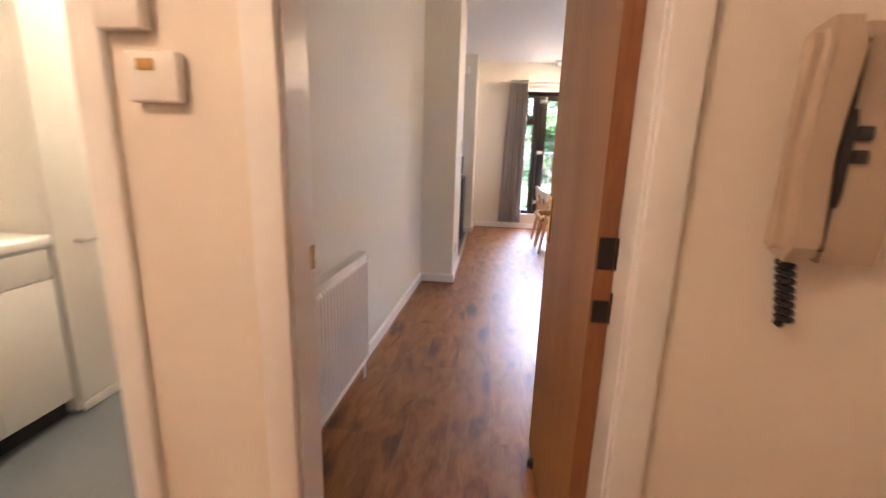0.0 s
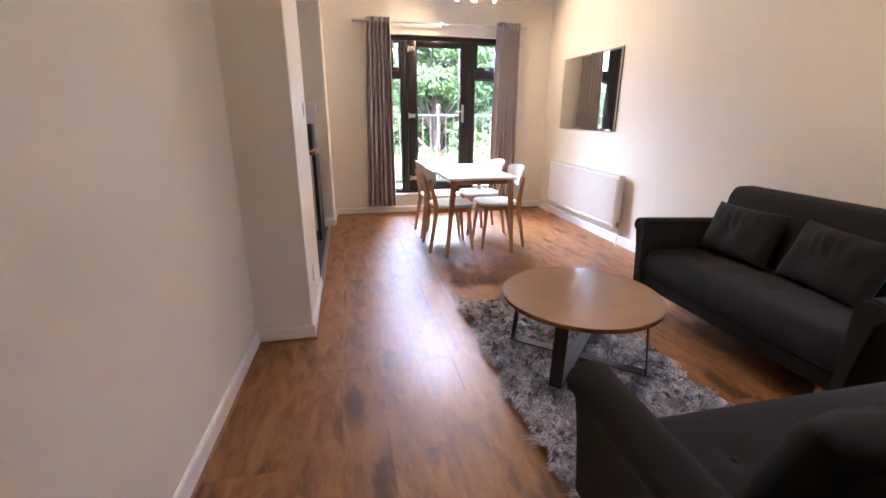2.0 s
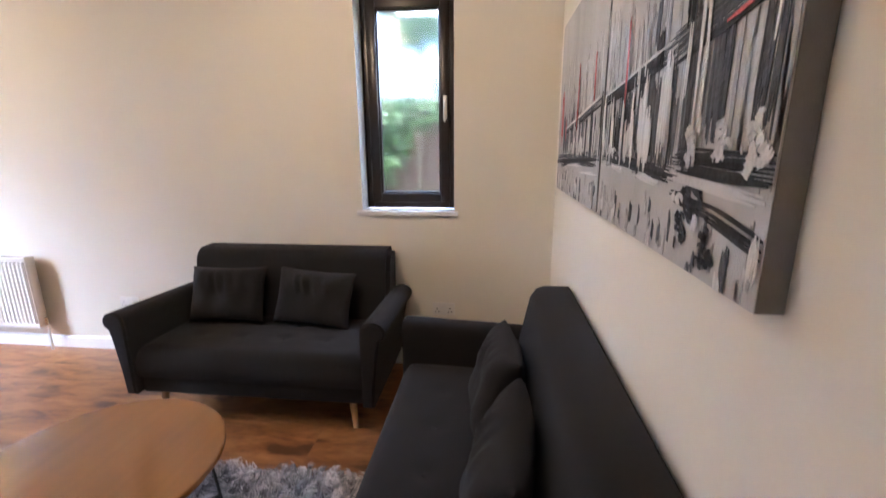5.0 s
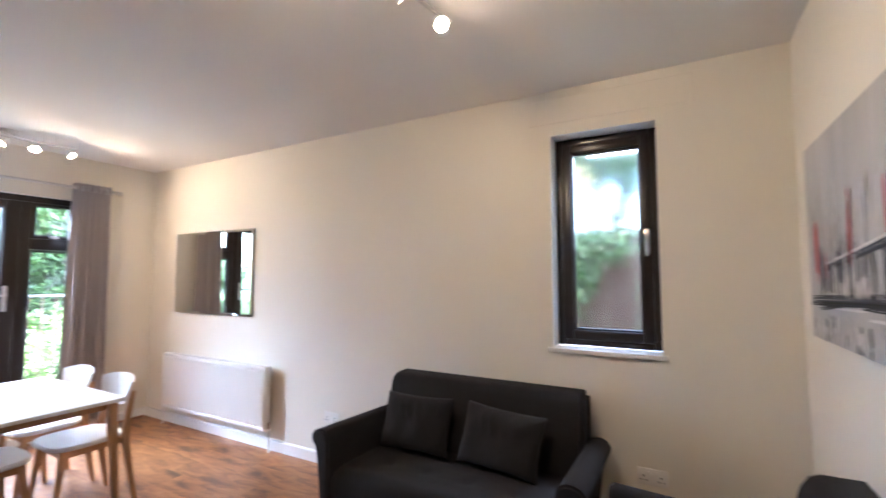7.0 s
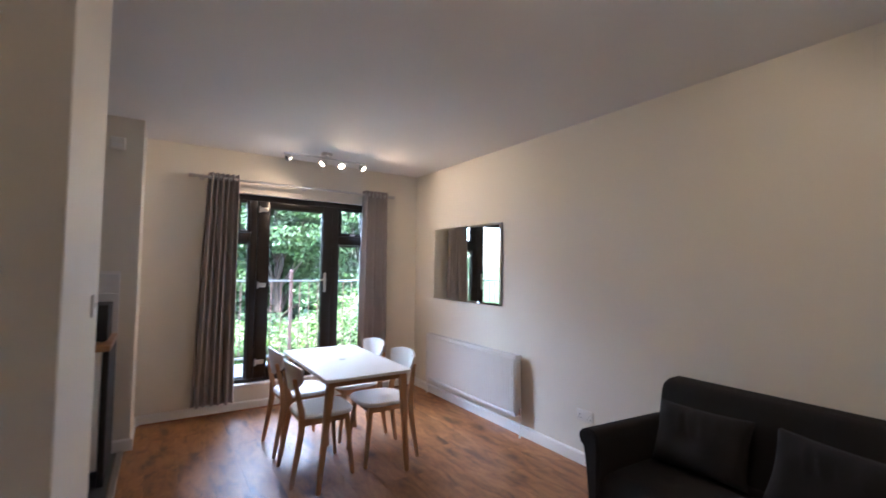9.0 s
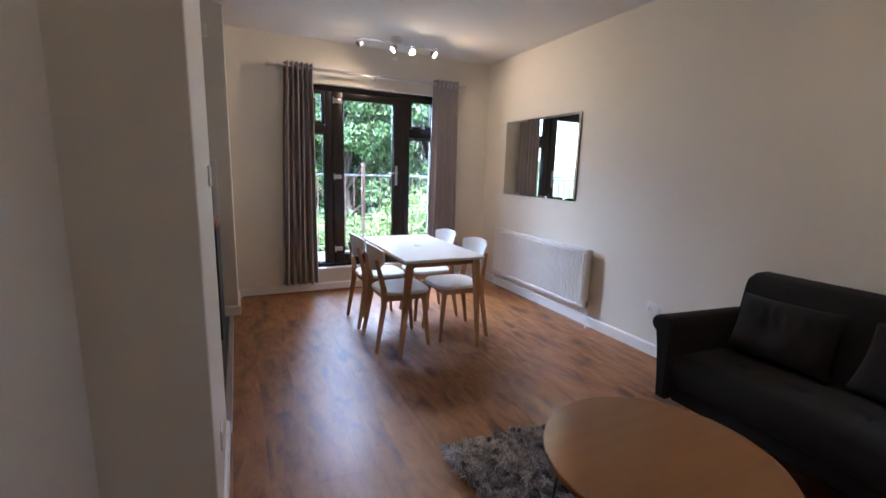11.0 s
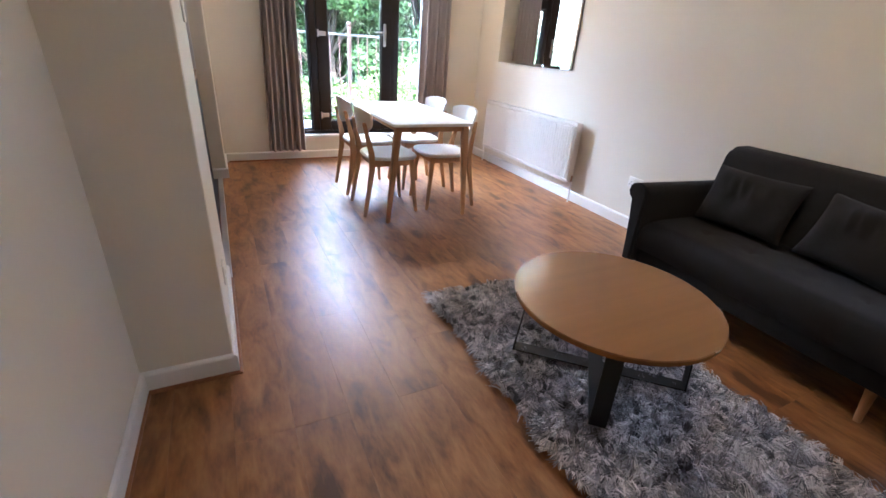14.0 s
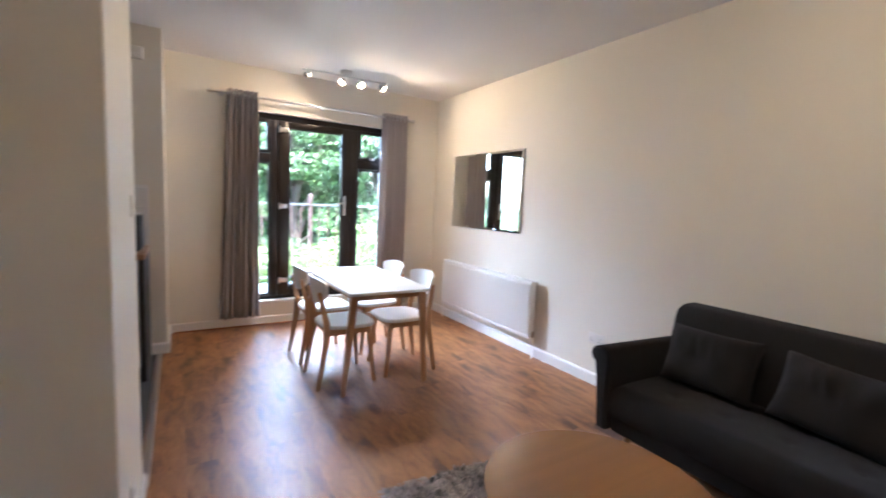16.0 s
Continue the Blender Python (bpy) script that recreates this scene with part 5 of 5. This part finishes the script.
    strokes("red_paint", red, M_PRED, t, 0.0439)
    return t


canvas(2.172, "unframed abstract city canvas in grey with red towers", 1)
canvas(1.274, "unframed abstract bridge canvas in grey, black and red", 2)

# ---- kitchen corner ----
kc = thing("kitchen_cabinet", "white kitchen base unit with dark end panel", "cabinet")
bm = BM()
box(bm, -0.695, -0.088, 2.16, 2.742, 0.1, 0.878, 0.002, 1)
part("body", bm, M_WHITE, kc)
bm = BM()
box(bm, -0.689, -0.093, 2.138, 2.158, 0.11, 0.872, 0.004, 2)
kd = part("door", bm, M_WHITE, kc, "white cabinet door")
bm = BM()
tube(bm, (-0.145, 2.11, 0.68), (-0.145, 2.11, 0.82), 0.006, 0.006, 10)
tube(bm, (-0.145, 2.11, 0.69), (-0.145, 2.139, 0.69), 0.005, 0.005, 8)
tube(bm, (-0.145, 2.11, 0.81), (-0.145, 2.139, 0.81), 0.005, 0.005, 8)
part("handle", bm, M_STEEL, kd)
bm = BM()
box(bm, -0.086, -0.051, 2.14, 2.742, 0.0, 0.878, 0.002, 1)
part("end_panel", bm, M_BLACK, kc, "dark end panel")
bm = BM()
box(bm, -2.15, -0.045, 2.115, 2.743, 0.879, 0.918, 0.004, 2)
tagged(part("worktop", bm, M_WORKTOP, None), "oak-effect kitchen worktop on base units", "worktop")
mw = thing("microwave", "black microwave oven on the worktop", "microwave", "", pose(-0.305, 2.44, 0.9185))
bm = BM()
box(bm, -0.23, 0.23, -0.17, 0.17, 0.008, 0.255, 0.008, 2)
part("case", bm, M_BLACK, mw)
bm = BM()
box(bm, -0.21, 0.08, -0.178, -0.1705, 0.03, 0.235, 0.003, 1)
part("door", bm, M_PHONED, mw)
for x in (-0.2, 0.2):
    for y in (-0.14, 0.14):
        bm = BM()
        tube(bm, (x, y, 0), (x, y, 0.0085), 0.012, 0.012, 10)
        part("foot", bm, M_PHONED, mw)
sb = structure("splashback", box(BM(), -2.15, -0.045, 2.7285, 2.7335, 0.92, 1.40), M_TRIM, "white tiled kitchen splashback", "splashback")
tile_me = mesh("tile", box(BM(), 0.002, 0.148, -0.005, 0.0, 0.002, 0.148, 0.002, 1), M_TILE, 30)
for i in range(6):
    for k in range(3):
        ob = new("tile", tile_me)
        ob.parent = sb
        ob.matrix_basis = Matrix.Translation((-0.045 - 0.15 * (i + 1), 2.728, 0.93 + 0.15 * k))

# ---- bathroom glimpse ----
vu = thing("vanity_unit", "white bathroom vanity unit with basin top", "vanity unit", "", pose(-1.75, -2.65, 0) @ Matrix.Diagonal((1, 0.6, 1, 1)))
bm = BM()
box(bm, -0.24, 0.2, -0.55, 0.45, 0.08, 0.80, 0.003, 2)
part("body", bm, M_TRIM, vu)
bm = BM()
box(bm, -0.24, 0.17, -0.55, 0.45, 0.0, 0.08)
part("plinth", bm, M_PHONED, vu)
for y0, y1 in ((-0.545, -0.055), (-0.045, 0.445)):
    bm = BM()
    box(bm, 0.2005, 0.218, y0, y1, 0.09, 0.66, 0.004, 2)
    part("door", bm, M_TRIM, vu)
    bm = BM()
    box(bm, 0.2005, 0.218, y0, y1, 0.67, 0.79, 0.004, 2)
    part("drawer_front", bm, M_TRIM, vu)
bm = BM()
box(bm, -0.245, 0.235, -0.56, 0.46, 0.801, 0.85, 0.012, 3)
part("basin_top", bm, M_WHITE, vu)

tc = thing("tall_cupboard", "tall white bathroom cupboard with a lever handle", "cupboard", "", pose(-1.73, -2.36, 0))
bm = BM()
box(bm, -0.24, 0.18, 0.0, 0.62, 0.0, 2.05, 0.003, 2)
part("body", bm, M_TRIM, tc)
bm = BM()
box(bm, 0.1805, 0.2, 0.006, 0.614, 0.05, 2.04, 0.004, 2)
td = part("door", bm, M_TRIM, tc)
bm = BM()
box(bm, 0.2002, 0.21, 0.0, 0.62, 0.0, 0.046, 0.003, 2)
part("plinth", bm, M_TRIM, tc)
bm = BM()
tube(bm, (0.199, 0.1, 0.8), (0.24, 0.1, 0.8), 0.009, 0.009, 12)
tube(bm, (0.238, 0.095, 0.8), (0.238, 0.2, 0.796), 0.008, 0.007, 12)
part("handle", bm, M_STEEL, td, "small steel lever handle")

bl = thing("ceiling_light", "plain white ceiling lamp in the bathroom", "ceiling light", "", pose(-1.4, -2.0, H))
bm = BM()
tube(bm, (0, 0, -0.03), (0, 0, -0.0005), 0.13, 0.14, 24)
part("rose", bm, M_PLAST, bl)
bm = BM()
tube(bm, (0, 0, -0.07), (0, 0, -0.0305), 0.1, 0.12, 24)
part("diffuser", bm, M_BULB, bl)
lamp("bathroom_light", "POINT", Matrix.Translation((-1.4, -2.0, H - 0.25)), 0.13, (1.0, 0.9, 0.78), 0.1)

# ---- outside ----
structure("ground", box(BM(), -400, 400, -400, 400, -1.2, -0.62), M_GRASS, "grassy ground outside", "ground")
bm = BM()
box(bm, -2.3, WX + 0.3, -5.3, FY + 0.3, -0.62, -0.1)
structure("foundation", bm, M_BRICK, "brick base of the building", "foundation")
bm = BM()
box(bm, 0.3, 3.2, FY + 0.302, 4.62, -0.62, 0.19, 0.01, 1)
structure("balcony_floor", bm, M_CONC, "concrete balcony slab", "balcony")
rail = thing("balcony_railing", "weathered metal balcony railing with slim bars", "railing")
RY, RZ = 4.5, 1.26
bm = BM()
box(bm, 0.3, 3.2, RY - 0.02, RY + 0.02, RZ - 0.012, RZ + 0.012, 0.004, 1)
part("top_rail", bm, M_RAIL, rail)
bm = BM()
box(bm, 0.3, 3.2, RY - 0.015, RY + 0.015, 0.27, 0.295, 0.003, 1)
part("bottom_rail", bm, M_RAIL, rail)
for x in (0.34, 1.69, 3.1):
    bm = BM()
    box(bm, x - 0.02, x + 0.02, RY - 0.022, RY + 0.022, 0.191, RZ + 0.1, 0.003, 1)
    p = part("post", bm, M_RUST, rail)
    bm = BM()
    bmesh.ops.create_uvsphere(bm, u_segments=14, v_segments=10, radius=0.03, matrix=Matrix.Translation((x, RY, RZ + 0.125)))
    part("finial", bm, M_RUST, p)
bar_me = mesh("baluster", tube(BM(), (0, 0, 0.29), (0, 0, RZ - 0.011), 0.0085, 0.0085, 8), M_RUST, 40)
x = 0.46
while x < 3.08:
    if min(abs(x - 1.69), abs(x - 0.34), abs(x - 3.1)) > 0.05:
        ob = new("baluster", bar_me)
        ob.parent = rail
        ob.matrix_basis = Matrix.Translation((x, RY, 0))
    x += 0.1225


def leaves(name, blobs, n, size, material, parent, seed, label=""):
    """Many small folded leaves on the skins of overlapping uneven clumps. blobs: (centre, radii)."""
    r = np.random.default_rng(seed)
    vol = np.array([b[1][0] * b[1][1] for b in blobs])
    pick = r.choice(len(blobs), n, p=vol / vol.sum())
    d = r.normal(size=(n, 3))
    d /= np.linalg.norm(d, axis=1)[:, None]
    c = np.array([b[0] for b in blobs])[pick]
    rad = np.array([b[1] for b in blobs])[pick]
    lump = 1 + 0.16 * np.sin(d[:, 0] * 7 + pick) + 0.14 * np.sin(d[:, 2] * 9 + 2 * pick) + 0.12 * np.sin(d[:, 1] * 8 + 3 * pick)
    p = c + d * rad * (lump * r.uniform(0.72, 1.03, n))[:, None]
    nrm = d + r.normal(size=(n, 3)) * 0.7 + np.array([0, 0, 0.4])
    nrm /= np.linalg.norm(nrm, axis=1)[:, None]
    u = np.cross(nrm, r.normal(size=(n, 3)))
    u /= np.linalg.norm(u, axis=1)[:, None]
    w = np.cross(nrm, u)
    s = (size * r.uniform(0.6, 1.4, n))[:, None]
    vs = np.stack([p - u * s, p + w * s * 0.42 + nrm * s * 0.12, p + u * s, p - w * s * 0.42 + nrm * s * 0.12], 1)
    me = bpy.data.meshes.new(name)
    b = np.arange(n)[:, None] * 4
    me.from_pydata(vs.reshape(-1, 3).tolist(), [], np.concatenate([b + [0, 1, 2], b + [0, 2, 3]]).tolist())
    me.materials.append(material)
    ob = new(name, me)
    ob.parent = parent
    if label:
        ob["label"] = label
    ob["kind"] = "stuff"
    return ob


def hedge(x, y, w, d, h, seed, label):
    t = thing("garden_shrub", label, "shrub", "shrubs below the balcony", pose(x, y, -0.62))
    r = random.Random(seed)
    bl = [((r.uniform(-w, w) * 0.6, r.uniform(-d, d) * 0.5, r.uniform(0.35, 0.8) * h), (r.uniform(0.3, 0.5) * w, r.uniform(0.4, 0.6) * d, r.uniform(0.2, 0.3) * h)) for _ in range(9)]
    bl += [((0, 0, 0.4 * h), (0.7 * w, 0.7 * d, 0.4 * h))]
    bm = BM()
    for k in range(7):
        a = k * 0.9
        tube(bm, (0.05 * math.cos(a), 0.05 * math.sin(a), 0), (0.5 * w * math.cos(a), 0.4 * d * math.sin(a), 0.6 * h), 0.018, 0.006, 6)
    part("stems", bm, M_BARK, t)
    leaves("foliage", bl, 9000, 0.036, M_LEAFL, t, seed)
    return t


for i, (x, y, w, d, h) in enumerate(((0.4, 5.7, 0.9, 0.7, 1.0), (1.7, 5.8, 0.9, 0.7, 1.15), (2.9, 5.9, 1.0, 0.7, 1.45), (4.2, 6.2, 1.0, 0.8, 1.6), (-1.0, 6.2, 1.1, 0.8, 1.15), (1.0, 7.2, 1.2, 0.8, 1.3), (3.4, 7.4, 1.3, 0.8, 1.7), (-2.8, 6.9, 1.4, 1.0, 1.5), (-5.2, 7.5, 1.7, 1.1, 1.7))):
    hedge(x, y, w, d, h, 20 + i, "bright green leafy shrub beyond the railing")


def tree(x, y, h, spread, seed, label, low=0.2):
    t = thing("garden_tree", label, "tree", "trees behind the balcony", pose(x, y, -0.62))
    r = random.Random(seed)
    bm = BM()
    pts = [Vector((0, 0, 0))]
    for k in range(6):
        pts.append(pts[-1] + Vector((r.uniform(-0.12, 0.12), r.uniform(-0.12, 0.12), h * 0.14)))
    for k in range(6):
        tube(bm, pts[k], pts[k + 1], 0.13 * (1 - k / 7), 0.13 * (1 - (k + 1) / 7), 9)
    bl = []
    for k in range(30):
        a = r.uniform(0, 2 * math.pi)
        z = h * r.uniform(low, 0.95)
        q = spread * r.uniform(0.3, 0.85) * (1.1 - 0.6 * abs(z / h - 0.5))
        c = Vector((q * math.cos(a), q * math.sin(a), z))
        tube(bm, pts[min(5, int(z / h / 0.14 * 0.6))], c, 0.045, 0.012, 6)
        s = spread * r.uniform(0.22, 0.38)
        bl.append((tuple(c), (s, s, s * 0.75)))
    part("trunk", bm, M_BARK, t)
    leaves("crown", bl, 30000, 0.056, M_LEAFD, t, seed)
    return t


for i, (x, y, h, s, low) in enumerate(((2.9, 10.4, 4.9, 1.7, 0.12), (5.0, 10.0, 5.6, 2.0, 0.1), (3.9, 13.0, 6.6, 2.4, 0.1), (7.6, 11.5, 6.5, 2.4, 0.1), (0.9, 15.0, 3.9, 1.9, 0.1), (10.5, 14.0, 7.5, 3.0, 0.1), (6.5, 16.0, 8.0, 3.0, 0.1), (-3.0, 18.0, 3.4, 2.0, 0.1), (2.4, 18.5, 6.2, 2.8, 0.1), (-8.5, 20.0, 3.6, 2.4, 0.1))):
    tree(x, y, h, s, 60 + i, "leafy green garden tree", low)
# beyond the small window: boarded fence with shrubs
fence = thing("garden_fence", "brown weathered board fence", "fence")
board_me = mesh("board", box(BM(), -0.012, 0.012, 0.003, 0.147, -0.62, 1.97, 0.003, 1), M_FENCE, 0)
for i in range(40):
    ob = new("board", board_me)
    ob.parent = fence
    ob.matrix_basis = pose(5.2 + 0.004 * (i % 3), -4.2 + 0.15 * i, 0.02 * (i % 2))
for z in (0.0, 1.1):
    bm = BM()
    box(bm, 5.22, 5.27, -4.2, 1.8, z, z + 0.08)
    part("rail", bm, M_FENCE, fence)
sh = thing("garden_shrub", "tall green shrub behind the fence", "shrub", "shrubs below the balcony", pose(5.85, -1.05, -0.35))
bm = BM()
tube(bm, (0, 0, 0), (0.05, 0.1, 1.9), 0.03, 0.01, 8)
part("stems", bm, M_BARK, sh)
# Foliage takes the darker tree leaf colour, standing in for shade.
leaves("foliage", [((-0.95, 0.5, 2.05), (0.18, 0.42, 0.3)), ((-0.9, 0.45, 1.65), (0.16, 0.3, 0.3)), ((-0.88, 0.0, 2.15), (0.14, 0.35, 0.2)), ((-0.9, 0.75, 1.2), (0.16, 0.3, 0.4)), ((-0.85, 0.2, 1.9), (0.12, 0.2, 0.2))], 3600, 0.034, M_LEAFD, sh, 5)
tree(12.0, -0.4, 7.0, 2.0, 91, "leafy green garden tree beyond the fence", 0.62)

# ---- floor boards ----
BW, BL = 0.193, 1.285
plank = {}
n = 0


def lay(x0, x1, y0, y1):
    """One board, cut to fit; alike boards share their mesh."""
    key = (round(x1 - x0, 4), round(y1 - y0, 4))
    if key not in plank:
        plank[key] = mesh("plank", box(BM(), 0.0001, key[0] - 0.0001, 0.0001, key[1] - 0.0001, -0.0115, 0.0, 0.0004, 1), M_FLOOR, 0)
    ob = new("plank", plank[key])
    ob.parent = floor
    ob.matrix_basis = Matrix.Translation((x0, y0, 0))


rnd = random.Random(11)
x = -0.6
while x < WX - 0.001:
    xe = min(x + BW, WX)
    lo = -5.2
    hi = FY
    y = lo - rnd.choice((0.0, 0.32, 0.64, 0.96))
    while y < hi - 0.001:
        ye = min(y + BL, hi)
        ys = max(y, lo)
        if ye - ys > 0.01:
            blocked = xe <= 0.02 and ys >= 0.0
            if not blocked:
                if xe <= 0.0 + 0.03 and ye > 0.0:
                    lay(x, xe, ys, 0.0)
                else:
                    lay(x, xe, ys, ye)
        y += BL
    x += BW
